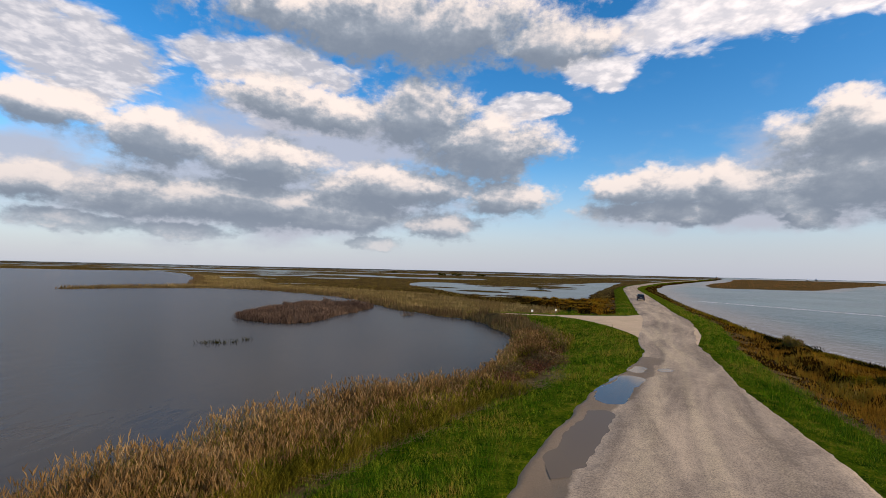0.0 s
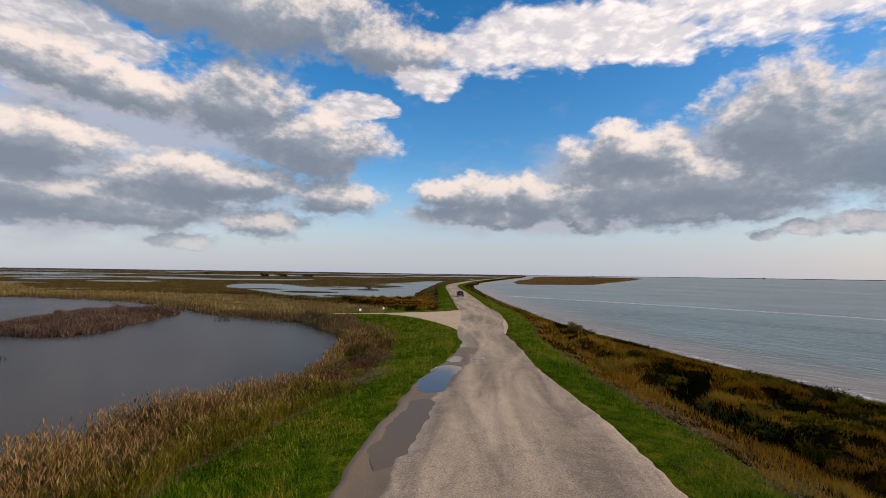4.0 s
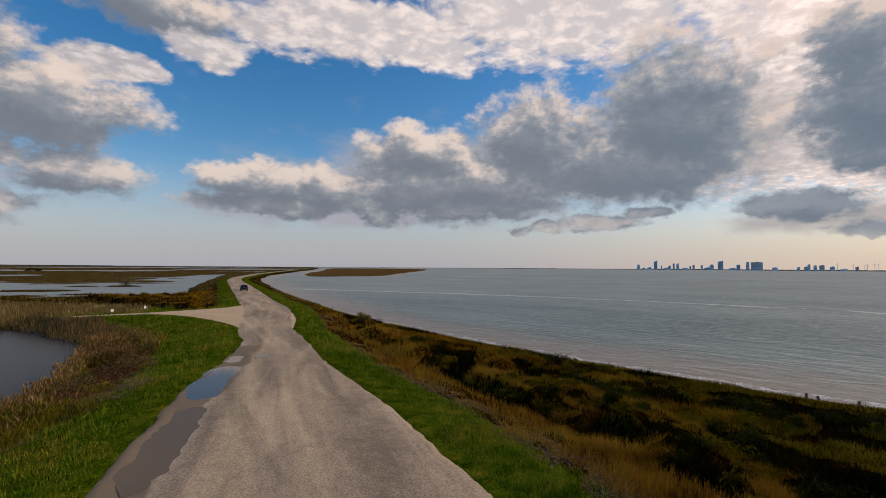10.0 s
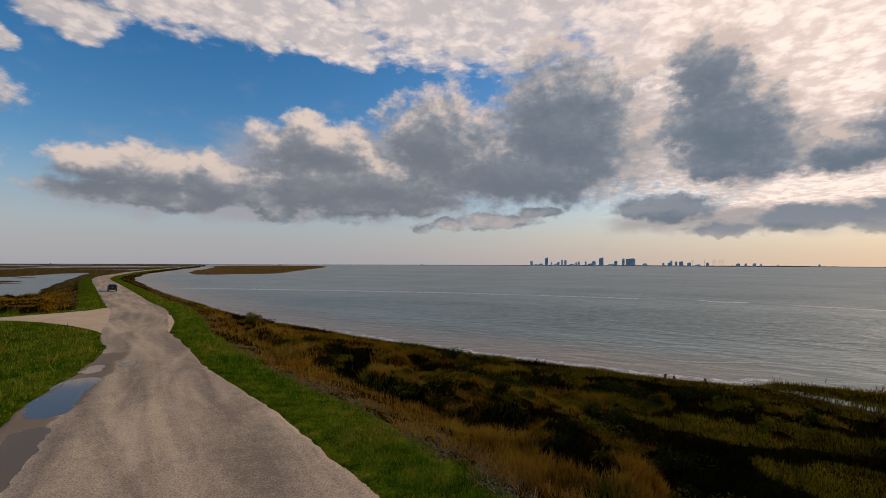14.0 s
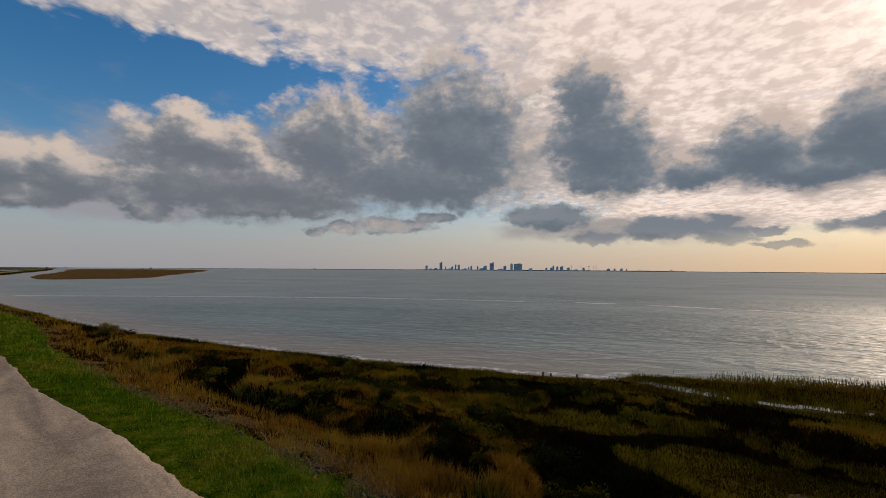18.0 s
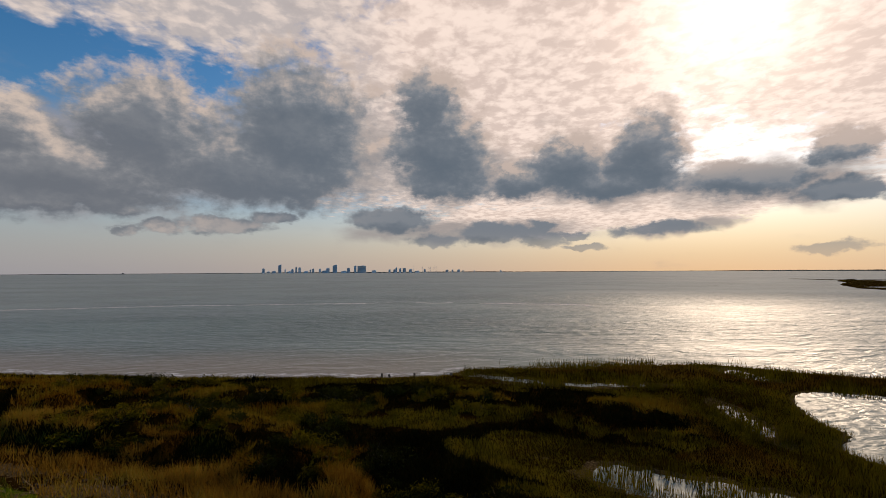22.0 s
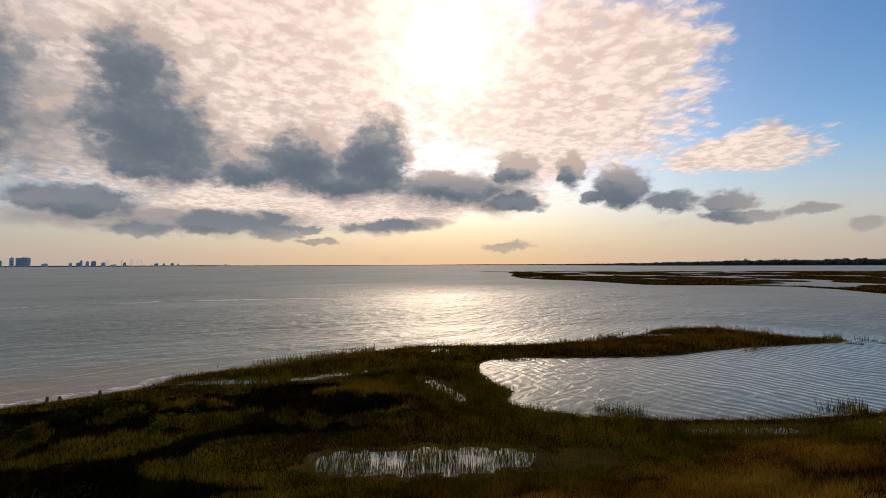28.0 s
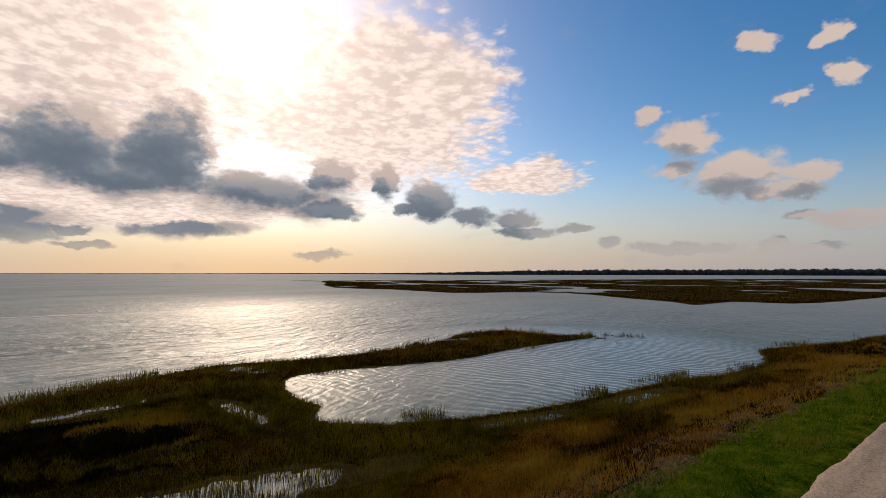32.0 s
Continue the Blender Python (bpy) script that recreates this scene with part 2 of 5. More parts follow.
sheet = g.span(sheet, 0.40, 0.74, 0.0, 0.95)
grain = g.math("ADD", g.math("ADD", g.math("MULTIPLY", g.noise(deck, 16.0, 4.0, 0.6, 0.3), 0.45), g.math("MULTIPLY", g.noise(deck, 4.5, 4.0, 0.55, 0.4), 0.35)), g.math("MULTIPLY", g.math("SUBTRACT", 0.8, floes.outputs[0]), 0.24))
sheet_far = g.mix(g.span(nearness, -0.5, 0.5), g.mix(g.span(grain, 0.34, 0.60), (0.42, 0.44, 0.49), (0.70, 0.69, 0.70)), g.mix(g.span(grain, 0.34, 0.60), (0.64, 0.64, 0.67), (0.98, 0.92, 0.89)))
sheet_near = g.mix(g.span(grain, 0.32, 0.54), (0.90, 0.79, 0.74), (1.24, 1.12, 1.05))
sheet_tone = g.mix(g.span(near_sun, 0.005, 0.22), sheet_far, sheet_near)
tone = g.mix(sheet, clear, sheet_tone)
tone = g.mix(close_sun, tone, (0.75, 0.68, 0.62), "ADD")
tone = g.mix(g.math("POWER", g.math("MAXIMUM", nearness, 0.0), 45.0), tone, (0.26, 0.22, 0.18), "ADD")

# thin grey cloud
thin = blob_field(g, g.vec("ADD", at, g.vec("MULTIPLY", g.vec("SUBTRACT", g.put("ShaderNodeTexNoise", 1, Vector=at, Scale=0.15, Detail=4.0), (0.5, 0.5, 0.5)), (9.0, 4.0, 0.0))), VEILS)
thin = g.math("ADD", thin, g.math("MULTIPLY", g.math("SUBTRACT", g.noise(g.vec("MULTIPLY", at, (1.0, 2.2, 1.0)), 0.16, 6.0, 0.55), 0.5), 0.9))
tone = g.mix(g.span(thin, 0.05, 0.62, 0.0, 0.88), tone, g.mix(g.span(nearness, 0.1, 0.8), (0.385, 0.415, 0.49), (0.40, 0.405, 0.43)))

# heaped clouds, lit from above where the sun is behind the viewer, grey with pale rims against the sun
heap = cloud_group()
def density(where):
    n = g.tree.nodes.new("ShaderNodeGroup")
    n.node_tree = heap
    g.feed(n.inputs[0], where)
    return n.outputs[0]
d0 = density(at)
d1 = density(g.vec("ADD", at, (0.7, 1.9, 0.0)))
body = g.span(d0, -0.04, 0.46)
relief = g.math("SUBTRACT", d0, d1)
lit = g.span(relief, -0.45, 0.68)
deep = g.span(d1, 0.0, 0.75)
bright = g.math("MULTIPLY", lit, g.math("SUBTRACT", 1.0, g.math("MULTIPLY", deep, 0.76)))
bright = g.math("ADD", bright, g.span(d0, 0.36, 0.05, 0.0, 0.14), clamp=True)
bright = g.math("ADD", bright, g.math("MULTIPLY", g.span(d0, 0.70, 0.05), g.span(nearness, 0.3, 0.8, 0.0, 0.34)), clamp=True)
bright = g.math("ADD", bright, g.span(bearing, 150.0, 170.0, 0.0, 0.36), clamp=True)   # the southern clouds are fully sunlit
bright = g.math("MULTIPLY", bright, g.math("MULTIPLY", g.span(height, 3.0, 14.0, 0.68, 1.0), g.math("SUBTRACT", 1.0, g.math("MULTIPLY", g.math("MULTIPLY", g.span(nearness, 0.4, 0.8, 0.0, 0.5), g.span(bearing, 158.0, 148.0)), g.span(height, 12.0, 7.0)))))
away = g.ramp(bright, [(0.0, (0.180, 0.225, 0.285)), (0.28, (0.285, 0.332, 0.388)), (0.55, (0.46, 0.47, 0.495)), (1.0, (0.80, 0.725, 0.67))])
against = g.ramp(bright, [(0.0, (0.140, 0.205, 0.280)), (0.40, (0.235, 0.302, 0.380)), (0.75, (0.40, 0.43, 0.47)), (1.0, (0.70, 0.63, 0.60))])
heap_tone = g.mix(g.span(nearness, 0.30, 0.90), away, against)
tone = g.mix(g.math("MULTIPLY", body, g.span(height, 0.5, 6.0, 0.40, 0.98)), tone, heap_tone)
back = g.put("ShaderNodeBackground", Color=tone, Strength=1.0)
g.feed(g.tree.nodes.new("ShaderNodeOutputWorld").inputs[0], back)
world.cycles.sampling_method, world.cycles.sample_map_resolution = "MANUAL", 512

# ---- materials ----
def material(name):
    m = bpy.data.materials.new(name)
    m.use_nodes = True
    m.node_tree.nodes.clear()
    return m, Graph(m.node_tree)


def finish(g, shader):
    g.feed(g.tree.nodes.new("ShaderNodeOutputMaterial").inputs[0], shader)


def principled(g, color, rough=0.8, bump=None, dist=0.02, metal=0.0, strength=1.0, spec=0.4):
    n = g.node("ShaderNodeBsdfPrincipled", Base_Color=color if isinstance(color, bpy.types.NodeSocket) else (*color, 1), Roughness=rough, Metallic=metal)
    g.feed(n.inputs["Specular IOR Level"], spec)
    if bump is not None:
        g.feed(n.inputs["Normal"], g.put("ShaderNodeBump", Strength=strength, Distance=dist, Height=bump))
    return n.outputs[0]


def place(g):
    return g.put("ShaderNodeNewGeometry", 0)


def plain_material(name, color, rough=0.6, metal=0.0, grain=30.0, vary=0.25):
    m, g = material(name)
    p = g.put("ShaderNodeTexCoord", 3)
    n = g.noise(p, grain, 4.0)
    c = g.mix(g.span(n, 0.3, 0.7), tuple(v * (1 - vary) for v in color), tuple(min(1, v * (1 + vary)) for v in color))
    finish(g, principled(g, c, rough, n, 0.003, metal, 0.3))
    return m


def ground_material():
    m, g = material("ground")
    p = place(g)
    zone = g.node("ShaderNodeAttribute")
    zone.attribute_name = "zone"
    rgb = g.node("ShaderNodeSeparateColor", Color=zone.outputs[0])
    lawn, mud, tan = rgb.outputs
    big, mid, fine = g.noise(p, 0.16, 3.0), g.noise(p, 1.1, 5.0), g.noise(p, 9.0, 5.0, 0.65)
    # marsh floor darkened in its colour, so gaps between tussocks look shaded
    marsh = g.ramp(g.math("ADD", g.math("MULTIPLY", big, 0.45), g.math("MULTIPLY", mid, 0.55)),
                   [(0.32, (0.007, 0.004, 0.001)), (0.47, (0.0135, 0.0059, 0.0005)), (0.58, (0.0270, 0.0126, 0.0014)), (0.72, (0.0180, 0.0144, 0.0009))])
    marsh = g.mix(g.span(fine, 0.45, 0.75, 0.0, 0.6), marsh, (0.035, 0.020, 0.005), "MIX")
    reed = g.ramp(g.math("ADD", g.math("MULTIPLY", big, 0.5), g.math("MULTIPLY", mid, 0.5)),
                  [(0.35, (0.04, 0.030, 0.012)), (0.5, (0.11, 0.072, 0.026)), (0.62, (0.19, 0.13, 0.045)), (0.75, (0.09, 0.085, 0.02))])
    green = g.ramp(g.math("ADD", g.math("MULTIPLY", mid, 0.55), g.math("MULTIPLY", fine, 0.45)),
                   [(0.38, (0.012, 0.026, 0.002)), (0.5, (0.045, 0.075, 0.003)), (0.58, (0.100, 0.105, 0.007)), (0.70, (0.17, 0.12, 0.025))])
    soil = g.ramp(fine, [(0.3, (0.026, 0.016, 0.006)), (0.5, (0.075, 0.048, 0.019)), (0.7, (0.18, 0.125, 0.058))])
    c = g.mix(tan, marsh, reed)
    c = g.mix(g.span(g.math("ADD", lawn, g.math("MULTIPLY", g.math("SUBTRACT", mid, 0.5), 0.6)), 0.35, 0.6), c, green)
    c = g.mix(g.span(g.math("ADD", mud, g.math("MULTIPLY", g.math("SUBTRACT", fine, 0.5), 0.7)), 0.4, 0.6), c, soil)
    finish(g, principled(g, c, 0.95, g.math("ADD", mid, g.math("MULTIPLY", fine, 0.5)), 0.15, spec=0.0))
    return m


def gravel_material(name, pale):
    m, g = material(name)
    p = place(g)
    along = g.node("ShaderNodeAttribute")
    along.attribute_name = "lane"
    rgb = g.node("ShaderNodeSeparateColor", Color=along.outputs[0])
    lane, damp = rgb.outputs[0], rgb.outputs[1]
    way = g.node("ShaderNodeAttribute")
    way.attribute_name = "way"
    big, mid = g.noise(g.vec("MULTIPLY", way.outputs[1], (1.0, 0.16, 0.0)), 0.50, 6.0, 0.62, 0.6), g.noise(p, 1.5, 6.0, 0.62)
    grit = g.noise(p, 15.0, 5.0, 0.80)
    stones = g.node("ShaderNodeTexVoronoi", Vector=p, Scale=42.0)
    base = g.ramp(g.math("ADD", g.math("MULTIPLY", big, 0.72), g.math("MULTIPLY", mid, 0.28)),
                  [(0.36, (0.32, 0.235, 0.160)), (0.5, (0.49, 0.365, 0.245)), (0.66, (0.65, 0.48, 0.31))])
    base = g.mix(g.math("MULTIPLY", lane, g.span(mid, 0.25, 0.6)), base, (0.62, 0.47, 0.29))
    base = g.mix(g.span(g.math("ADD", grit, g.math("MULTIPLY", g.math("SUBTRACT", 1.0, big), 0.35)), 0.56, 0.82, 0.0, 0.78), base, (0.14, 0.112, 0.082))
    base = g.mix(g.span(stones.outputs[0], 0.0, 0.30, 0.35, 0.0), base, g.mix(grit, (0.24, 0.22, 0.20), (0.60, 0.56, 0.51)))
    if pale:
        base = g.mix(0.65, base, (0.66, 0.47, 0.28))
    wet = g.span(g.math("ADD", damp, g.math("MULTIPLY", g.math("SUBTRACT", mid, 0.5), 0.7)), 0.35, 0.7)
    base = g.mix(g.math("MULTIPLY", wet, 0.85), base, (0.19, 0.135, 0.082))
    rough = g.span(wet, 0.0, 1.0, 0.93, 0.60)
    finish(g, principled(g, base, rough, g.math("ADD", g.math("MULTIPLY", grit, 0.5), g.math("MULTIPLY", stones.outputs[0], -0.4)), 0.02, strength=0.7, spec=0.06))
    return m


WATER_LEVEL = -1.6


def water_material(name, tint, ripple, murk, cap=1.0):
    """Still murky water: a dark body under a rippled gloss."""
    m, g = material(name)
    p = place(g)
    stretched = g.vec("MULTIPLY", g.put("ShaderNodeVectorRotate", Vector=p, Axis=(0, 0, 1), Angle=radians(-12)), (1.0, 0.48, 1.0))
    small = g.noise(stretched, 1.3, 3.0, 0.6, 0.6)
    broad = g.noise(stretched, 0.42, 3.0, 0.45, 1.0)
    slicks = g.span(g.noise(g.vec("MULTIPLY", p, (1.0, 0.3, 1.0)), 0.02, 4.0, 0.6, 0.8), 0.40, 0.62, 0.35, 1.0)
    # wind ruffles the water off the near shore; farther out it is only finely roughened
    cove = g.span(g.vec("DISTANCE", p, (21.0, -50.0, WATER_LEVEL), 1), 38.0, 14.0)
    ruffled = g.span(g.vec("DISTANCE", p, (58.0, -22.0, WATER_LEVEL), 1), 170.0, 50.0)
    h = g.math("MULTIPLY", g.math("ADD", g.math("MULTIPLY", small, 0.30), g.math("MULTIPLY", broad, 0.70)), g.math("MULTIPLY", slicks, g.span(ruffled, 0.0, 1.0, 0.40, 1.0, smooth=False)))
    swell = g.node("ShaderNodeTexWave", Vector=p, Scale=0.34, Distortion=10.0, Detail=2.5, i4=0.7)
    swell.bands_direction = "Y"
    lines = g.math("ADD", g.math("MULTIPLY", swell.outputs[1], 0.055), g.math("MULTIPLY", small, 0.14))
    h = g.math("ADD", g.math("MULTIPLY", h, g.math("SUBTRACT", 1.0, cove)), g.math("MULTIPLY", lines, cove))
    bump = g.put("ShaderNodeBump", Strength=1.0, Distance=ripple, Height=h)
    c = g.mix(g.span(g.noise(p, 0.03, 3.0), 0.35, 0.65), tuple(v * 0.8 for v in tint), tint)
    shoal = g.node("ShaderNodeAttribute")
    shoal.attribute_name = "shoal"
    c = g.mix(g.math("MULTIPLY", g.node("ShaderNodeSeparateColor", Color=shoal.outputs[0]).outputs[0], 0.7), c, (0.29, 0.222, 0.155))
    gloss = g.put("ShaderNodeBsdfGlossy", Color=(1, 1, 1, 1), Roughness=g.math("MULTIPLY", g.span(cove, 0.0, 1.0, 1.0, 0.55), g.span(ruffled, 0.0, 1.0, min(murk * 1.5, 0.9), murk, smooth=False)), Normal=bump)
    body = g.put("ShaderNodeBsdfDiffuse", Color=c)
    fres = g.math("MULTIPLY", g.put("ShaderNodeFresnel", IOR=g.span(cove, 0.0, 1.0, 1.55, 1.65), Normal=bump), g.math("MAXIMUM", g.span(ruffled, 0.0, 1.0, cap, cap * 1.25, smooth=False), g.math("MULTIPLY", cove, 0.72)))
    crests = g.span(g.noise(stretched, 0.9, 4.0, 0.6, 1.2), 0.36, 0.64, 0.86, 1.14, smooth=False)
    fres = g.math("MULTIPLY", fres, g.mix(g.span(ripple, 0.1, 0.3), (1, 1, 1), g.put("ShaderNodeCombineXYZ", i0=crests, i1=crests, i2=crests)), clamp=True)
    finish(g, g.put("ShaderNodeMixShader", i0=fres, i1=body, i2=gloss))
    return m


def blade_material(name, stops, back=0.35, tip=None):
    """Leaves and stalks, each its own tone along a row of tones, letting light through."""
    m, g = material(name)
    info = g.node("ShaderNodeNewGeometry")
    p = info.outputs[0]
    broad, close = g.span(g.noise(p, 0.13, 3.0), 0.38, 0.62, smooth=False), g.span(g.noise(p, 0.85, 3.0), 0.36, 0.64, smooth=False)
    r = g.math("ADD", g.math("MULTIPLY", info.outputs["Random Per Island"], 0.36), g.math("ADD", g.math("MULTIPLY", broad, 0.34), g.math("MULTIPLY", close, 0.30)))
    c = g.ramp(r, stops)
    if tip:
        up = g.node("ShaderNodeAttribute")
        up.attribute_name = "up"
        c = g.mix(g.math("MULTIPLY", up.outputs[2], 0.8), c, tip)
    a = g.put("ShaderNodeBsdfDiffuse", Color=c)
    b = g.put("ShaderNodeBsdfTranslucent", Color=c)
    finish(g, g.put("ShaderNodeMixShader", i0=back, i1=a, i2=b))
    return m


MAT_GROUND = ground_material()
MAT_ROAD = gravel_material("gravel", False)
MAT_SPUR = gravel_material("pale_gravel", True)
MAT_BAY = water_material("bay_water", (0.136, 0.196, 0.172), 0.95, 0.54, 0.25)
MAT_POND = water_material("pond_water", (0.050, 0.045, 0.038), 0.10, 0.16, 0.36)
MAT_PUDDLE = water_material("puddle_water", (0.10, 0.076, 0.050), 0.004, 0.05, 0.6)
MAT_MUDDY = water_material("muddy_water", (0.175, 0.130, 0.085), 0.004, 0.12, 0.18)
MAT_LAWN = blade_material("lawn_blades", [(0.0, (0.006, 0.022, 0.001)), (0.26, (0.034, 0.100, 0.002)), (0.46, (0.105, 0.175, 0.010)), (0.62, (0.21, 0.215, 0.020)), (0.80, (0.27, 0.18, 0.03)), (1.0, (0.20, 0.11, 0.03))], 0.18)
MAT_WEED = blade_material("weed_leaves", [(0.0, (0.006, 0.016, 0.001)), (0.35, (0.022, 0.060, 0.002)), (0.55, (0.075, 0.125, 0.004)), (0.72, (0.21, 0.205, 0.012)), (1.0, (0.30, 0.22, 0.04))], 0.25)
MAT_REED = blade_material("reed_leaves", [(0.0, (0.03, 0.018, 0.004)), (0.28, (0.12, 0.070, 0.020)), (0.44, (0.25, 0.150, 0.048)), (0.58, (0.11, 0.100, 0.014)), (0.70, (0.22, 0.180, 0.030)), (0.84, (0.30, 0.190, 0.070)), (1.0, (0.50, 0.36, 0.17))], 0.3)
MAT_SEDGE = blade_material("sedge_leaves", [(0.0, (0.020, 0.016, 0.003)), (0.3, (0.060, 0.058, 0.006)), (0.48, (0.14, 0.125, 0.012)), (0.62, (0.24, 0.20, 0.022)), (0.8, (0.20, 0.115, 0.03)), (1.0, (0.38, 0.24, 0.07))], 0.3)
MAT_PLUME = blade_material("reed_plumes", [(0.0, (0.10, 0.052, 0.018)), (0.5, (0.25, 0.142, 0.052)), (1.0, (0.46, 0.31, 0.15))], 0.3)
MAT_MARSH = blade_material("marsh_grass", [(0.0, (0.014, 0.006, 0.001)), (0.25, (0.095, 0.036, 0.002)), (0.42, (0.27, 0.115, 0.008)), (0.58, (0.165, 0.105, 0.007)), (0.74, (0.30, 0.175, 0.014)), (1.0, (0.42, 0.25, 0.04))], 0.18)
MAT_SHRUB = blade_material("shrub_leaves", [(0.0, (0.006, 0.006, 0.001)), (0.4, (0.018, 0.017, 0.003)), (0.7, (0.040, 0.040, 0.005)), (1.0, (0.09, 0.075, 0.012))], 0.15)
# near-black tones: the shade between tussocks is put into these leaves
MAT_SHADE_SCRUB = blade_material("shade_dark_scrub_leaves", [(0.0, (0.003, 0.003, 0.001)), (0.5, (0.009, 0.008, 0.002)), (0.8, (0.020, 0.017, 0.003)), (1.0, (0.05, 0.035, 0.008))], 0.06)
MAT_DRY = blade_material("dry_twigs", [(0.0, (0.05, 0.030, 0.016)), (0.4, (0.115, 0.068, 0.034)), (0.6, (0.11, 0.090, 0.028)), (0.8, (0.21, 0.13, 0.065)), (1.0, (0.32, 0.22, 0.12))], 0.2)
MAT_TWIG = blade_material("bare_twigs", [(0.0, (0.035, 0.024, 0.018)), (0.4, (0.085, 0.055, 0.040)), (0.7, (0.15, 0.098, 0.066)), (1.0, (0.24, 0.17, 0.11))], 0.2)
MAT_RUSTY_TWIG = blade_material("russet_twigs", [(0.0, (0.03, 0.014, 0.008)), (0.4, (0.095, 0.042, 0.022)), (0.7, (0.19, 0.090, 0.045)), (1.0, (0.30, 0.18, 0.09))], 0.2)
MAT_SPIT = blade_material("cordgrass", [(0.0, (0.012, 0.009, 0.001)), (0.3, (0.052, 0.037, 0.002)), (0.5, (0.105, 0.080, 0.004)), (0.72, (0.18, 0.130, 0.007)), (1.0, (0.25, 0.14, 0.015))], 0.2)

MAT_BRACK = blade_material("brown_cordgrass", [(0.0, (0.012, 0.006, 0.001)), (0.3, (0.060, 0.028, 0.003)), (0.5, (0.15, 0.072, 0.007)), (0.72, (0.17, 0.105, 0.010)), (1.0, (0.30, 0.17, 0.03))], 0.2)
# blue-grey of the distance haze mixed into the leaf tones
MAT_HAZED_WOOD = blade_material("hazed_far_trees", [(0.0, (0.035, 0.045, 0.050)), (0.6, (0.065, 0.080, 0.085)), (1.0, (0.10, 0.115, 0.115))], 0.3)
MAT_RUSSET = blade_material("russet_grass", [(0.0, (0.05, 0.020, 0.002)), (0.3, (0.18, 0.082, 0.008)), (0.55, (0.33, 0.165, 0.022)), (0.75, (0.24, 0.165, 0.014)), (1.0, (0.46, 0.29, 0.07))], 0.30)
MAT_OLIVE = blade_material("shore_growth", [(0.0, (0.016, 0.013, 0.001)), (0.35, (0.080, 0.058, 0.004)), (0.6, (0.16, 0.120, 0.008)), (0.8, (0.26, 0.180, 0.014)), (1.0, (0.36, 0.22, 0.03))], 0.2)
MAT_GOLD = blade_material("golden_reeds", [(0.0, (0.07, 0.045, 0.018)), (0.35, (0.19, 0.125, 0.050)), (0.55, (0.15, 0.12, 0.035)), (0.72, (0.32, 0.225, 0.095)), (1.0, (0.46, 0.33, 0.15))], 0.25)
MAT_OCHRE = blade_material("far_marsh", [(0.0, (0.05, 0.034, 0.010)), (0.35, (0.13, 0.078, 0.022)), (0.6, (0.10, 0.085, 0.014)), (0.8, (0.26, 0.17, 0.05)), (1.0, (0.34, 0.23, 0.08))], 0.2)
MAT_RUST = blade_material("rusty_marsh", [(0.0, (0.14, 0.065, 0.022)), (0.5, (0.30, 0.140, 0.045)), (1.0, (0.42, 0.22, 0.08))], 0.2)

# ---- plan: shores, road, heights ----
WATER = WATER_LEVEL


def smooth_ring(points, steps=3, closed=True):
    """A Catmull-Rom curve through the plan's corner points."""
    p = np.array(points, float)
    n, out = len(p), []
    for i in range(n if closed else n - 1):
        a, b, c, d = (p[(i + k) % n] if closed else p[min(max(i + k, 0), n - 1)] for k in (-1, 0, 1, 2))
        for s in range(steps):
            t = s / steps
            out.append(0.5 * (2 * b + (c - a) * t + (2 * a - 5 * b + 4 * c - d) * t * t + (3 * b - a - 3 * c + d) * t ** 3))
    if not closed:
        out.append(p[-1])
    return np.array(out)


SHORE_NORTH = [(2600, 4200), (1400, 2300), (690, 1155), (352, 641), (204, 419), (136, 290), (110, 234), (70, 133), (54, 86), (48.8, 69), (46.2, 58), (43.3, 44), (40.4, 25), (39.8, 12), (39.6, 3)]
SPIT_OUT = [(40.0, -1.8), (42.0, -3.4), (42.7, -6), (42.9, -10), (43.2, -15), (43.3, -20), (43.6, -25.5), (40.4, -31), (38, -36), (36.3, -42), (35.5, -50), (37.4, -57), (34.2, -63.3), (29.5, -63.5), (25, -63.5), (21.6, -65.8)]
SPIT_IN = [(21, -63.7), (23, -56.6), (25, -50), (26.4, -42.2), (29.7, -35), (33.6, -29.4), (34, -26.2), (32.3, -24.3), (27.8, -22.3), (25.8, -22.0), (23.9, -20)]
BANK = [(20.5, -21.3), (18.4, -23.4), (16.2, -25.8), (13.6, -30.2), (11, -36.6), (8, -42.8), (4.6, -49.5), (2.4, -56), (2.9, -63.3), (-0.3, -70), (-5.5, -76), (-8, -82.4), (-12, -90), (-30, -128), (-62, -200), (-125, -330), (-600, -1100), (-2300, -4400)]
BAY = SHORE_NORTH + SPIT_OUT + SPIT_IN + BANK + [(4600, -4600), (4700, 4300)]
POND = [(-15, 10), (-11.4, 16), (-8.9, 19.8), (-5.6, 25.2), (-2.8, 28.4), (0.5, 31.5), (3.2, 35.6), (5.6, 42), (8.6, 54), (9.4, 62), (7.8, 72), (4.9, 81.5), (-2.4, 89), (-11.6, 102), (-20, 118), (-31, 139), (-50, 155), (-68, 167), (-87, 171),
        (-108, 159), (-118, 146), (-125, 153), (-112, 178), (-104, 196), (-121, 222), (-175, 326), (-330, 540), (-400, 500), (-520, 480), (-700, 300), (-400, -60), (-90, -40), (-32, -8)]
LAGOON = [(-20, 262), (-9, 230), (5, 180), (15, 155), (25, 155), (40, 137), (49, 158), (60, 187), (92, 267), (139, 377), (184, 470), (150, 446), (107, 372), (82, 322), (50, 306), (20, 314), (-14, 324)]
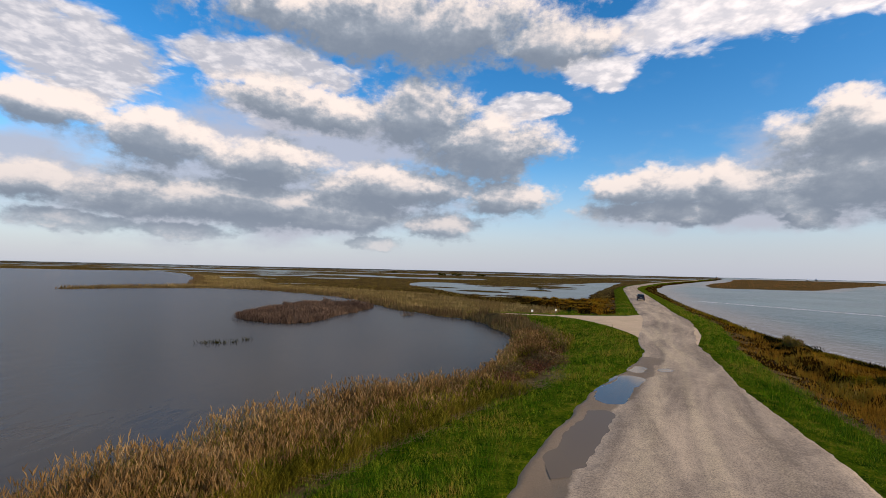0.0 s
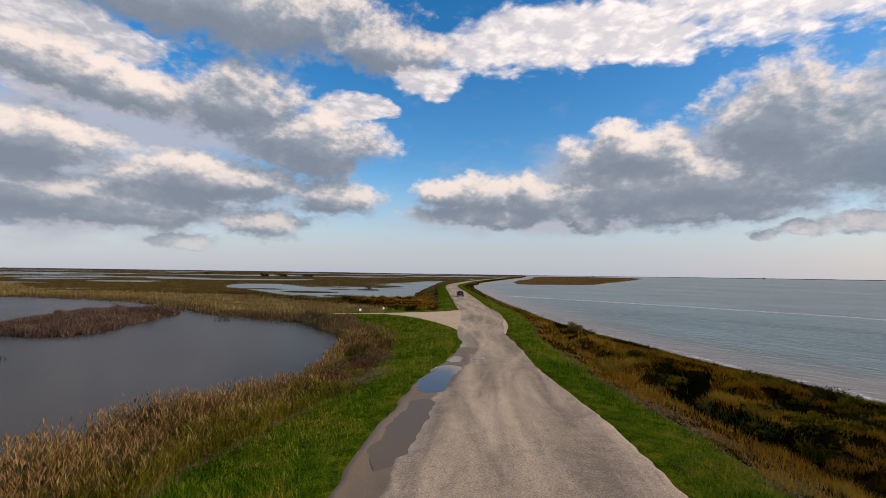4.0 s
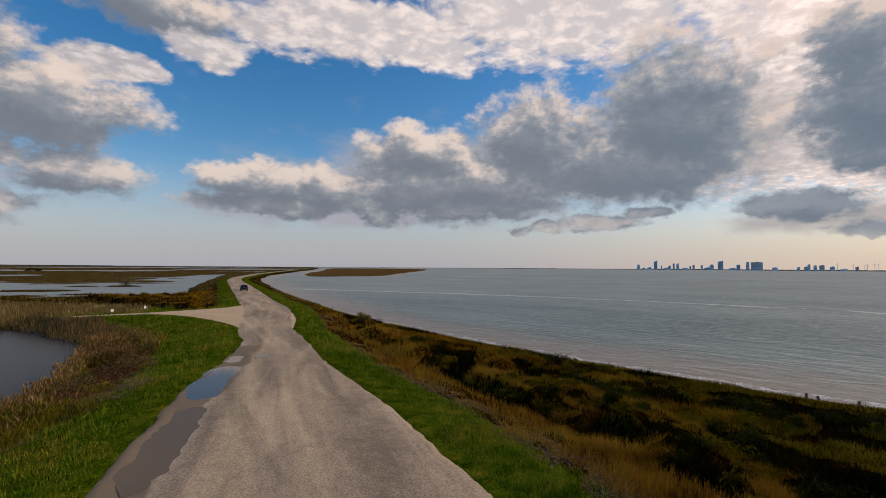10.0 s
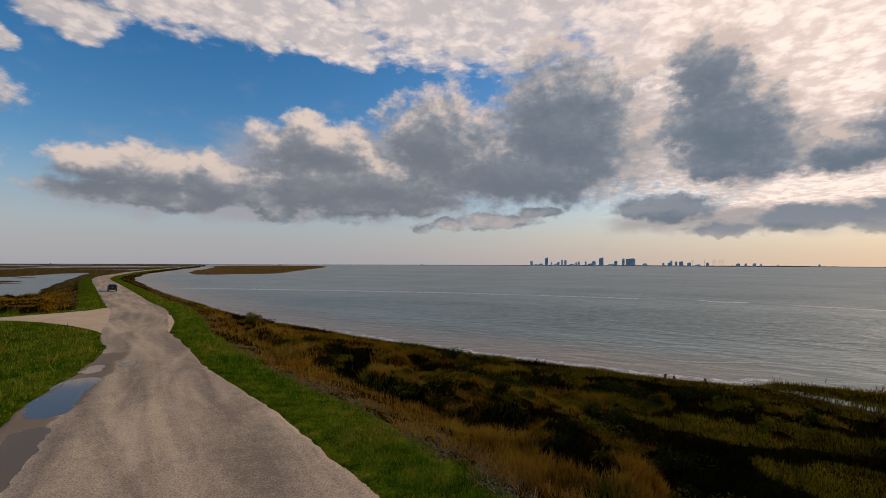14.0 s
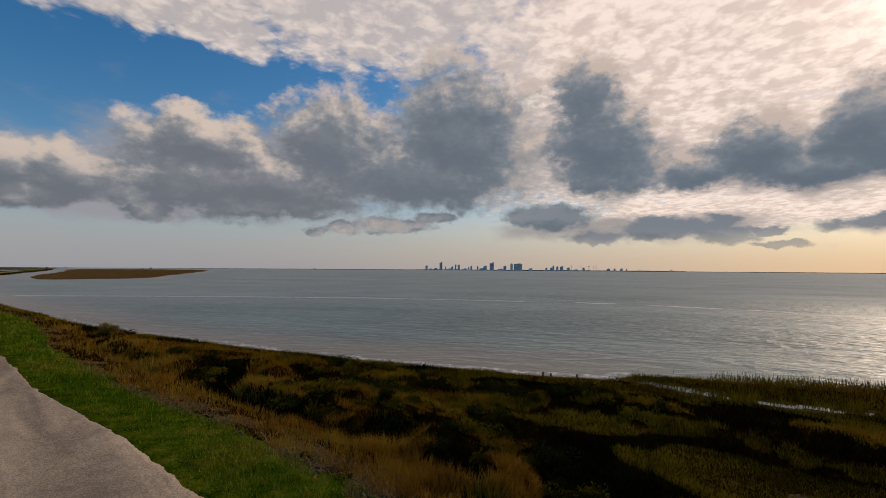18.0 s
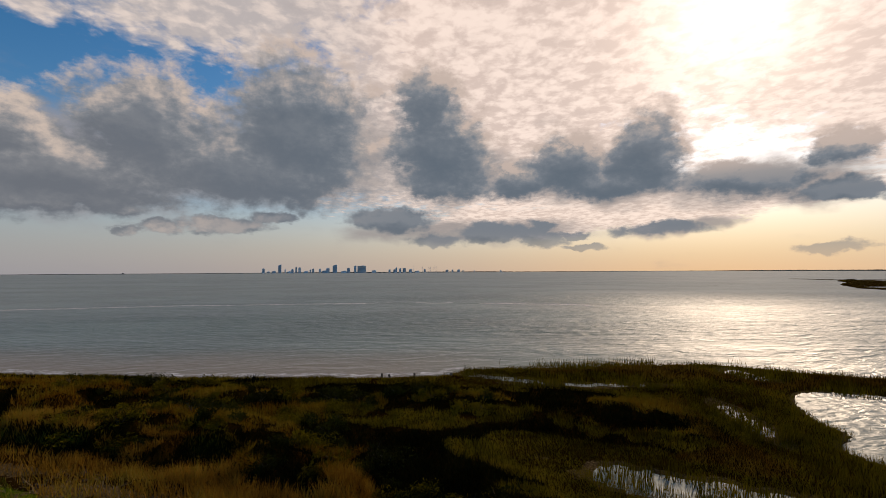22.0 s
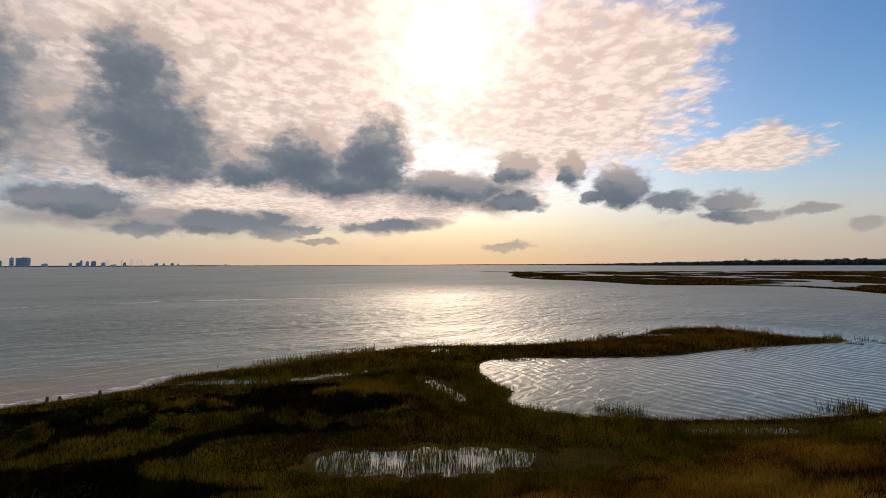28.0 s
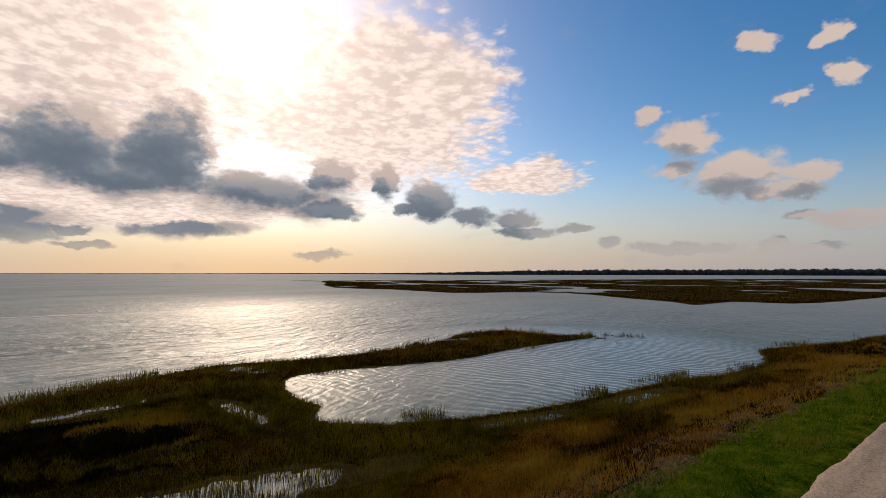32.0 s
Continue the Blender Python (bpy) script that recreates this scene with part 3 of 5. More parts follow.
ISLAND = [(-34, 77), (-27, 71), (-21, 72), (-18.7, 85), (-15, 104), (-21, 113), (-33, 107), (-36, 87)]
FAR_MARSH = [(209, -186), (158, -182), (112, -166), (94, -184), (72, -193), (47, -171), (23, -150), (17, -140), (10, -165), (-4, -163), (-19, -189), (-34, -228), (-90, -330), (-260, -640), (-150, -910), (94, -672), (251, -499), (334, -390), (392, -346), (300, -262)]
BROWN_MARSH = [(203, 350), (232, 338), (270, 337), (420, 480), (750, 783), (1400, 1500), (1100, 1700), (600, 960), (440, 726), (300, 520)]
ISLETS = [(-2, 232, 9, 3.0, -32), (46, 288, 32, 11, -29), (12, 165, 5.5, 2.0, -34), (17, 196, 11, 3.6, -33), (33, 226, 5, 2.6, -31), (25, 164, 6, 2.2, -34), (46, 219, 5, 3.6, -32), (98, 336, 5, 3, -25), (62, 250, 9, 2.5, -30), (30, 262, 12, 3, -30), (250, -147, 5, 1.3, 40), (258, -155, 4, 1.2, 40), (20, -63.6, 1.2, 0.5, 0), (19, -66.5, 1.3, 0.5, 0), (372, -318, 60, 6, -6), (-6.5, 87.2, 0.9, 0.5, 0)]
ROAD = [(-60, -160, 3.0), (-22, -72, 3.3), (-6.6, -30, 4.5), (0.6, -5, 5.3), (7.2, 12.3, 5.65), (10.1, 18.85, 5.35), (12.95, 25.5, 4.6), (16.8, 33.1, 3.4), (20.9, 41.2, 2.75), (24.2, 50.0, 2.9), (34.6, 71.6, 3.4), (40.0, 87, 3.3), (49.3, 112, 3.4), (68.5, 164, 3.4), (93.5, 231, 3.2), (118, 284, 3.2), (152, 345, 3.2), (190, 412, 3), (335, 640, 3), (670, 1150, 3)]
SPUR = [(19.0, 43), (21.3, 49), (22.6, 57), (22, 67.5), (18.7, 75.0), (11, 77.2), (11, 78.6), (19, 77.4), (31, 78.6), (39, 84), (34, 62), (23, 43)]


def distance_to(points, px, py, closed=True):
    """Distance of many places to a line of points, and where along it (segment and fraction) the nearest lies."""
    best = np.full(px.shape, 1e9)
    seg = np.zeros(px.shape, np.int32)
    frac = np.zeros(px.shape)
    n = len(points)
    for i in range(n if closed else n - 1):
        a, b = points[i], points[(i + 1) % n]
        dx, dy = b[0] - a[0], b[1] - a[1]
        t = np.clip(((px - a[0]) * dx + (py - a[1]) * dy) / (dx * dx + dy * dy + 1e-9), 0, 1)
        d = np.hypot(px - a[0] - t * dx, py - a[1] - t * dy)
        k = d < best
        best[k], seg[k], frac[k] = d[k], i, t[k]
    return best, seg, frac


def inside(points, px, py):
    hit = np.zeros(px.shape, bool)
    n = len(points)
    for i in range(n):
        (x0, y0), (x1, y1) = points[i][:2], points[(i + 1) % n][:2]
        if y0 != y1:
            hit ^= ((y0 > py) != (y1 > py)) & (px < (x1 - x0) * (py - y0) / (y1 - y0) + x0)
    return hit


def signed(points, px, py):
    """Distance to a closed line, positive inside."""
    d, _, _ = distance_to(points, px, py)
    return np.where(inside(points, px, py), d, -d)


def hashed(ix, iy, seed):
    h = (ix.astype(np.int64) * 374761393 + iy.astype(np.int64) * 668265263 + seed * 1442695041) & 0xFFFFFFFF
    h = ((h ^ (h >> 13)) * 1274126177) & 0xFFFFFFFF
    return ((h ^ (h >> 16)) & 0xFFFF) / 65535.0


def wobble(px, py, size, seed, octaves=3):
    """Smooth noise from -1 to 1 over the plan."""
    out, amp, total = np.zeros(px.shape), 1.0, 0.0
    for o in range(octaves):
        x, y = px / size, py / size
        ix, iy = np.floor(x), np.floor(y)
        fx, fy = x - ix, y - iy
        fx, fy = fx * fx * (3 - 2 * fx), fy * fy * (3 - 2 * fy)
        a, b = hashed(ix, iy, seed + o), hashed(ix + 1, iy, seed + o)
        c, d = hashed(ix, iy + 1, seed + o), hashed(ix + 1, iy + 1, seed + o)
        out += amp * (2 * ((a + (b - a) * fx) * (1 - fy) + (c + (d - c) * fx) * fy) - 1)
        total, amp, size = total + amp, amp * 0.5, size * 0.5
    return out / total


def ease(v, lo, hi):
    t = np.clip((v - lo) / (hi - lo), 0, 1)
    return t * t * (3 - 2 * t)


BAY_LINE, POND_LINE, LAGOON_LINE = smooth_ring(BAY), smooth_ring(POND, 2), smooth_ring(LAGOON, 2)
ISLAND_LINE, FAR_LINE, BROWN_LINE, SPUR_LINE = smooth_ring(ISLAND, 2), smooth_ring(FAR_MARSH, 2), smooth_ring(BROWN_MARSH, 2), smooth_ring(SPUR, 3)
ROAD_LINE = smooth_ring(ROAD, 4, closed=False)
SPIT_ZONE = smooth_ring([(40.6, -0.5), (38.2, -6), (36.0, -13), (31, -17.6), (24, -16), (21.4, -6.5), (14.5, -11), (15, -20), (11, -33), (4, -47), (-4, -72), (-14, -92), (10, -90), (40, -75), (48, -30), (48, -4)], 2)


def plan(px, py):
    """For many places: distance from the road's edge, from the bay, from the pond, from any water (negative in it), and whether on far marsh."""
    away = np.hypot(px, py)
    rag = wobble(px, py, 5.0, 11) * np.clip(0.35 + away * 0.004, 0, 6) + wobble(px, py, 60, 12) * np.clip(away * 0.012 - 1.0, 0, 12)
    d, seg, frac = distance_to(ROAD_LINE, px, py, closed=False)
    half = ROAD_LINE[seg, 2] * (1 - frac) + ROAD_LINE[np.minimum(seg + 1, len(ROAD_LINE) - 1), 2] * frac
    road = np.minimum(d - half, -signed(SPUR_LINE, px, py))
    bay, pond, lagoon = -signed(BAY_LINE, px, py), -signed(POND_LINE, px, py), -signed(LAGOON_LINE, px, py)
    land = np.minimum(np.minimum(bay, pond), lagoon)
    for ring in (ISLAND_LINE, FAR_LINE, BROWN_LINE):
        land = np.maximum(land, signed(ring, px, py))
    land = land + rag * (road > 3)
    # pools and creeks in the far marshes
    far_pool = wobble(px * 0.6, py, 95.0, 31, 4)
    wild = (py > 150) & (road > 26) & (pond > 14) & (bay > 20)
    land = np.where(wild & (py > 230), np.minimum(land, (0.10 - far_pool) * 90), land)
    back = signed(FAR_LINE, px, py) > 6
    land = np.where(back, np.minimum(land, (0.20 - wobble(px, py * 1.3, 38.0, 41, 4)) * 40), land)
    for x, y, a, b, turn in ISLETS:
        a, b = (a * 1.25, b * 1.6) if y > 150 else (a, b)
        c, s = math.cos(radians(turn)), math.sin(radians(turn))
        u, v = (px - x) * c + (py - y) * s, -(px - x) * s + (py - y) * c
        q = 1 - np.hypot(u / a, v / b)
        land = np.maximum(land, (q + wobble(px, py, max(b, 0.8), 51) * 0.25) * b)
    # standing water among the cordgrass, and the creek behind the spit
    for x, y, a, b, turn in ((19.2, -12.0, 5.0, 1.35, 58), (38.9, -6.1, 4.6, 0.42, 63), (36.6, -12.4, 3.0, 0.35, 86), (39.6, -25.8, 2.0, 0.8, 15), (28.2, -18.3, 2.4, 0.45, -8), (13.9, -26.6, 2.4, 0.40, 59), (9.4, -35.8, 2.6, 0.45, 66), (34.5, -52.0, 2.0, 0.7, 60)):
        c, s = math.cos(radians(turn)), math.sin(radians(turn))
        u, v = (px - x) * c + (py - y) * s, -(px - x) * s + (py - y) * c
        q = np.hypot(u / a, v / b) - 1 + wobble(px, py, 1.4, 61) * 0.6
        land = np.minimum(land, q * b * 0.8)
    return road, bay, pond, land


def heights(px, py, road, bay, pond, land):
    z = -1.22 * ease(road, 1.2, 10.5) - 0.07 * ease(road, 0, 2.5)
    z = z + 0.10 * wobble(px, py, 3.0, 71) * ease(road, 1.0, 6.0) + 0.05 * wobble(px, py, 0.9, 72, 2) * ease(road, 0.4, 3.0)
    mounds = ease(wobble(px, py * 0.8, 3.6, 141, 2), -0.06, 0.20) + 0.45 * ease(wobble(px, py, 1.5, 142, 2), 0.0, 0.5)
    z = z + 0.95 * mounds * ease(road, 5.5, 9) * ease(land, 2.0, 8.0) * (bay < pond) * (np.hypot(px, py) < 160)
    shore = np.where(land > 0, ease(land, -0.4, 3.2), 0)
    z = WATER + 0.03 + (z - WATER) * shore
    z = np.where(land > 0, z, WATER - 0.06 + np.maximum(land * 0.25, -0.9))
    return np.where(road < 0, 0.0 - 0.02, z)


def mesh_from(name, verts, faces, mat, size, smooth=True):
    """A mesh of faces with the same number of corners, from arrays."""
    me = bpy.data.meshes.new(name)
    me.vertices.add(len(verts))
    me.vertices.foreach_set("co", np.asarray(verts, np.float32).ravel())
    me.loops.add(len(faces) * size)
    me.loops.foreach_set("vertex_index", np.asarray(faces, np.int32).ravel())
    me.polygons.add(len(faces))
    me.polygons.foreach_set("loop_start", np.arange(0, len(faces) * size, size, dtype=np.int32))
    me.polygons.foreach_set("use_smooth", np.full(len(faces), smooth))
    me.update(calc_edges=True)
    me.materials.append(mat)
    return me


def color_layer(me, name, rgb):
    layer = me.color_attributes.new(name, "FLOAT_COLOR", "POINT")
    layer.data.foreach_set("color", np.concatenate([rgb, np.ones((len(rgb), 1))], 1).astype(np.float32).ravel())


def grid_faces(rows, cols):
    i = np.arange((rows - 1) * (cols - 1))
    a = (i // (cols - 1)) * cols + i % (cols - 1)
    return np.stack([a, a + 1, a + cols + 1, a + cols], 1)


# ground: rings that widen with distance, finest where the camera looks
bear = np.concatenate([np.arange(-58, 200, 0.36), np.arange(200, 302.01, 3.0)])
rings = np.concatenate([[0.01, 1.5, 3.0, 4.5], 6.0 * 1.0172 ** np.arange(394)])
rings = np.minimum(rings, 4900)
R_, B_ = np.meshgrid(rings, np.radians(bear), indexing="ij")
gx, gy = (R_ * np.sin(B_)).ravel() + 1.0, (R_ * np.cos(B_)).ravel() - 0.8
P_road, P_bay, P_pond, P_land = plan(gx, gy)
gz = heights(gx, gy, P_road, P_bay, P_pond, P_land)
lawn = np.where(P_bay < P_pond, ease(P_road, 4.4, 3.0), ease(P_pond, 5.0, 6.6) * ease(P_road, 17, 13)) * (P_land > 1.0) * (P_road < 25)
mud = np.maximum(ease(P_land, 0.6, 0.1), ((P_bay < P_pond) & (P_road > 3.2) & (P_road < 5.6)) * 0.65 * (wobble(gx, gy, 2.0, 81) > 0.0)) * (np.hypot(gx, gy) < 160)
tan = np.where((P_pond < 40) & (P_bay > P_pond), ease(P_pond, 40, 20), 0.0)
tan = np.maximum(tan, (P_bay > 20) * ease(np.hypot(gx, gy), 120, 260) * 0.55 * (gy > 0))
tan *= signed(ISLAND_LINE, gx, gy) < -2
mud *= signed(ISLAND_LINE, gx, gy) < -2
tan = np.maximum(tan, 0.75 * (signed(BROWN_LINE, gx, gy) > -3))
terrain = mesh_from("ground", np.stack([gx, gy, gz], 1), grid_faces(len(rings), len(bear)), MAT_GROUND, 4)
color_layer(terrain, "zone", np.stack([lawn, mud, tan], 1))
tagged(new("ground", terrain), "low dyke of grass and brown salt marsh between waters", "ground", kind="structure")

# water: one level sheet to the horizon
rings = np.concatenate([[0.5, 8], 16 * 1.045 ** np.arange(72), [500, 1000, 2000, 3500, 4950]])
bear = np.radians(np.arange(0, 360.1, 1.5))
R_, B_ = np.meshgrid(rings, bear, indexing="ij")
wx, wy = (R_ * np.sin(B_)).ravel(), (R_ * np.cos(B_)).ravel()
W_road, W_bay, W_pond, W_land = plan(wx, wy)
sheet_mesh = mesh_from("water", np.stack([wx, wy, np.full(wx.size, WATER)], 1), grid_faces(len(rings), len(bear)), MAT_BAY, 4)
shallow = ease(W_land + 3.0 * wobble(wx, wy, 16, 154), -16, -1) * (W_bay < 3) * ease(wy, -14, 6)
color_layer(sheet_mesh, "shoal", np.repeat(shallow[:, None], 3, 1))
tagged(new("water", sheet_mesh), "grey-green rippled water of bay and pond", "water", kind="structure")



def flat_sheet(name, ring, z, mat):
    """A level sheet filling a closed line."""
    bm = bmesh.new()
    vs = [bm.verts.new((px, py, z)) for px, py in ring]
    edges = [bm.edges.new((vs[i], vs[(i + 1) % len(vs)])) for i in range(len(vs))]
    bmesh.ops.triangle_fill(bm, use_beauty=True, edges=edges, normal=(0, 0, 1))
    for f in bm.faces:
        f.smooth = True
        if f.normal.z < 0:
            f.normal_flip()
    me = bpy.data.meshes.new(name)
    bm.to_mesh(me)
    bm.free()
    me.materials.append(mat)
    return me


tagged(new("pond", flat_sheet("pond", [(px, py) for px, py in POND_LINE], WATER + 0.006, MAT_POND)), "still brownish grey pond water", "water", kind="structure")

# road: a crowned strip with ragged edges
fine = smooth_ring(ROAD, 40, closed=False)
seg_len = np.hypot(*np.diff(fine[:, :2], axis=0).T)
fine = fine[np.concatenate([[0], np.cumsum(np.maximum(seg_len, 1e-6))]) < 1100]
tang = np.gradient(fine[:, :2], axis=0)
tang /= np.hypot(tang[:, 0], tang[:, 1])[:, None]
COLS = 71
across = np.linspace(-1, 1, COLS)
rx = fine[:, None, 0] + tang[:, None, 1] * across * fine[:, None, 2]
ry = fine[:, None, 1] - tang[:, None, 0] * across * fine[:, None, 2]
edge = np.abs(across)[None] ** 8 * 0.28 * wobble(rx, ry, 1.3, 91, 3)
rx, ry = rx + tang[:, None, 1] * across * edge, ry - tang[:, None, 0] * across * edge
rz = 0.035 + 0.02 * (1 - across ** 2)[None] + 0.006 * wobble(rx, ry, 1.3, 92) - 0.05 * (np.abs(across) > 0.99)


def hollow(points, deep, wide):
    """How far the road sinks round a line of points, ragged at the rim."""
    d, _, _ = distance_to(points, rx.ravel(), ry.ravel(), closed=False)
    d = d.reshape(rx.shape) + 0.30 * wobble(rx, ry, 1.6, 97) + 0.14 * wobble(rx, ry, 0.5, 98)
    return deep * ease(d, wide, wide * 0.25)


POOLS = [([(4.7, 17.6), (6.6, 20.9), (8.2, 23.6)], 0.055, 1.25), ([(9.6, 26.2), (11.2, 29.0), (13.0, 31.6)], 0.062, 1.35), ([(14.2, 34.0), (15.0, 35.3)], 0.056, 0.75), ([(16.3, 34.2), (16.8, 34.8)], 0.060, 0.55), ([(3.0, 14.6), (4.2, 16.8)], 0.045, 0.9)]
sunk = np.zeros(rx.shape)
for line_, deep_, wide_ in POOLS:
    sunk = np.maximum(sunk, hollow(line_, deep_, wide_))
damp_line = distance_to([(2.1, 13.8), (4.6, 18.7), (7.8, 24.1), (10.9, 29.2), (14.3, 34.6), (17.5, 38.8)], rx.ravel(), ry.ravel(), closed=False)[0].reshape(rx.shape)
near_pud = ease(damp_line + 0.55 * wobble(rx, ry, 3.0, 94) + 0.25 * wobble(rx, ry, 0.9, 95), 1.7, 0.6)
rz = rz - sunk
drift = across[None] + 0.07 * wobble(rx, ry, 14, 93)
ruts = np.zeros(rx.shape)
for line_ in ([(28.7, 68.7), (22.6, 49.5), (19.5, 38.3), (17.6, 33.0)], [(30.2, 69.1), (24.2, 50.4), (20.9, 39.0), (18.9, 33.4)]):
    d_ = distance_to(line_, rx.ravel(), ry.ravel(), closed=False)[0].reshape(rx.shape)
    ruts = np.maximum(ruts, np.exp(-(d_ / 0.28) ** 2) * ease(ry, 33, 38) * ease(ry, 70, 60))
rz = rz - 0.015 * ruts
lane = 1.0 * ruts + 0.8 * np.exp(-((drift - 0.12) / 0.07) ** 2) + 0.7 * np.exp(-((drift + 0.30) / 0.13) ** 2) + 0.45 * np.exp(-((drift - 0.55) / 0.08) ** 2)
road_mesh = mesh_from("road", np.stack([rx, ry, rz], 2).reshape(-1, 3), grid_faces(len(fine), COLS)[:, ::-1], MAT_ROAD, 4)
color_layer(road_mesh, "lane", np.stack([np.clip(lane, 0, 1).ravel(), near_pud.ravel(), near_pud.ravel() * 0], 1))
travel = np.concatenate([[0], np.cumsum(np.hypot(*np.diff(fine[:, :2], axis=0).T))])
color_layer(road_mesh, "way", np.stack([(across[None] * fine[:, 2:3]).ravel(), np.repeat(travel, COLS), np.zeros(rx.size)], 1))
tagged(new("road", road_mesh), "pale gravel road with tyre tracks on a dyke", "road", kind="structure")

# the pale turning place beside the road, and the puddles along its edge
spur_mesh = flat_sheet("spur", [(px, py) for px, py in SPUR_LINE], 0.026, MAT_SPUR)
color_layer(spur_mesh, "lane", np.zeros((len(spur_mesh.vertices), 3)))
color_layer(spur_mesh, "way", np.array([(v.co.y, v.co.x * 4, 0) for v in spur_mesh.vertices]))
tagged(new("turning_place", spur_mesh), "pale sandy gravel turning place beside the road", "gravel", kind="structure")


def puddle(line, wide, z, label, mat, shore=None):
    """Water standing in a hollow of the road: a level sheet that the gravel cuts to its outline."""
    line = np.array(line, float)
    way = np.gradient(line, axis=0)
    way /= np.hypot(way[:, 0], way[:, 1])[:, None]
    side = np.stack([-way[:, 1], way[:, 0]], 1)
    start, end = line[:1] - way[:1] * wide, line[-1:] + way[-1:] * wide
    ring = np.concatenate([start, line + side * (shore or wide), end, (line - side * wide)[::-1]])
    return tagged(new("puddle", flat_sheet("puddle", [(px, py) for px, py in ring], z, mat)), label, "puddle", "puddles on the road")


puddle(POOLS[0][0], 1.8, 0.010, "long shallow muddy puddle along the road's edge", MAT_MUDDY, 0.9)
puddle(POOLS[1][0], 1.3, 0.017, "shallow puddle reflecting the sky at the road's edge", MAT_PUDDLE)
puddle(POOLS[2][0], 0.7, 0.017, "small bright puddle on the gravel", MAT_PUDDLE)
puddle(POOLS[3][0], 0.5, 0.024, "small bright puddle on the gravel", MAT_PUDDLE)

# ---- plants ----
rng = np.random.default_rng(7)


def plan_grid(x0, y0, x1, y1, step):
    nx, ny = int((x1 - x0) / step) + 1, int((y1 - y0) / step) + 1
    yy, xx = np.meshgrid(y0 + np.arange(ny) * step, x0 + np.arange(nx) * step, indexing="ij")
    return x0, y0, step, nx, ny, np.stack([v.reshape(ny, nx) for v in plan(xx.ravel(), yy.ravel())])


GRIDS = [plan_grid(-75, -115, 95, 135, 0.6), plan_grid(-450, -450, 450, 450, 4.0), plan_grid(-1600, -1600, 1600, 1600, 16.0)]


def plan_fast(x, y):
    """plan() read off ready-made grids, for very many places."""
    out = np.zeros((4, len(x)))
    todo = np.ones(len(x), bool)
    for x0, y0, step, nx, ny, v in GRIDS:
        u, w = (x - x0) / step, (y - y0) / step
        k = todo & (u > 0) & (w > 0) & (u < nx - 1.001) & (w < ny - 1.001)
        iu, iw = u[k].astype(int), w[k].astype(int)
        fu, fw = u[k] - iu, w[k] - iw
        out[:, k] = (v[:, iw, iu] * (1 - fu) + v[:, iw, iu + 1] * fu) * (1 - fw) + (v[:, iw + 1, iu] * (1 - fu) + v[:, iw + 1, iu + 1] * fu) * fw
        todo &= ~k
    return out


def spread(n, b0, b1, r0, r1, power=0.0):
    """Random places round the eye between two bearings and two distances; power 0 thins them out evenly as seen from the eye."""
    b = np.radians(rng.uniform(b0, b1, n))
    u = rng.uniform(0, 1, n)
    r = r0 * (r1 / r0) ** u if power == 0 else (r0 ** power + u * (r1 ** power - r0 ** power)) ** (1 / power)
    x, y = 1.0 + r * np.sin(b), -0.8 + r * np.cos(b)
    road, bay, pond, land = plan_fast(x, y)
    return x, y, heights(x, y, road, bay, pond, land), r, road, bay, pond, land


def ribbons(base, way, length, width, droop, profile):
    """Leaves as narrow strips: base points, directions, lengths, widths, sag, and the width along each strip."""
    n, k = len(base), len(profile)
    turn = rng.uniform(0, 2 * np.pi, n)
    side = np.stack([np.cos(turn), np.sin(turn), np.zeros(n)], 1)
    flat = way * [1, 1, 0]
    flat /= np.linalg.norm(flat, axis=1, keepdims=True) + 1e-6
    verts = np.zeros((n, k, 2, 3))
    for i in range(k):
        t = i / (k - 1)
        c = base + way * (length * t)[:, None] + flat * (droop * length * t * t)[:, None] - np.array([0, 0, 1]) * (droop * 0.75 * length * t * t)[:, None]
        s = side * (width * profile[i] * 0.5)[:, None]
        verts[:, i, 0], verts[:, i, 1] = c - s, c + s
    first = (np.arange(n) * k * 2)[:, None]
    quads = np.concatenate([first + np.array([2 * i, 2 * i + 1, 2 * i + 3, 2 * i + 2]) for i in range(k - 1)], 0)
    return verts.reshape(-1, 3), quads


def blades(base, way, length, width):
    """Grass as single pointed triangles."""
    n = len(base)
    turn = rng.uniform(0, 2 * np.pi, n)
    side = np.stack([np.cos(turn), np.sin(turn), np.zeros(n)], 1) * (width * 0.5)[:, None]
    verts = np.stack([base - side, base + side, base + way * length[:, None]], 1).reshape(-1, 3)
    return verts, np.arange(n * 3).reshape(-1, 3)


def leaning(n, amount):
    d = np.stack([rng.normal(0, amount, n), rng.normal(0, amount, n), np.ones(n)], 1)
    return d / np.linalg.norm(d, axis=1, keepdims=True)


def stuff(name, verts, faces, mat, size, label, category, parent=None):
    ob = new(name, mesh_from(name, verts, faces, mat, size, smooth=False))
    if parent is not None:
        ob.parent = parent
        return ob
    return tagged(ob, label, category, kind="stuff")


def pick(keep, *arrays):
    return [a[keep] for a in arrays]


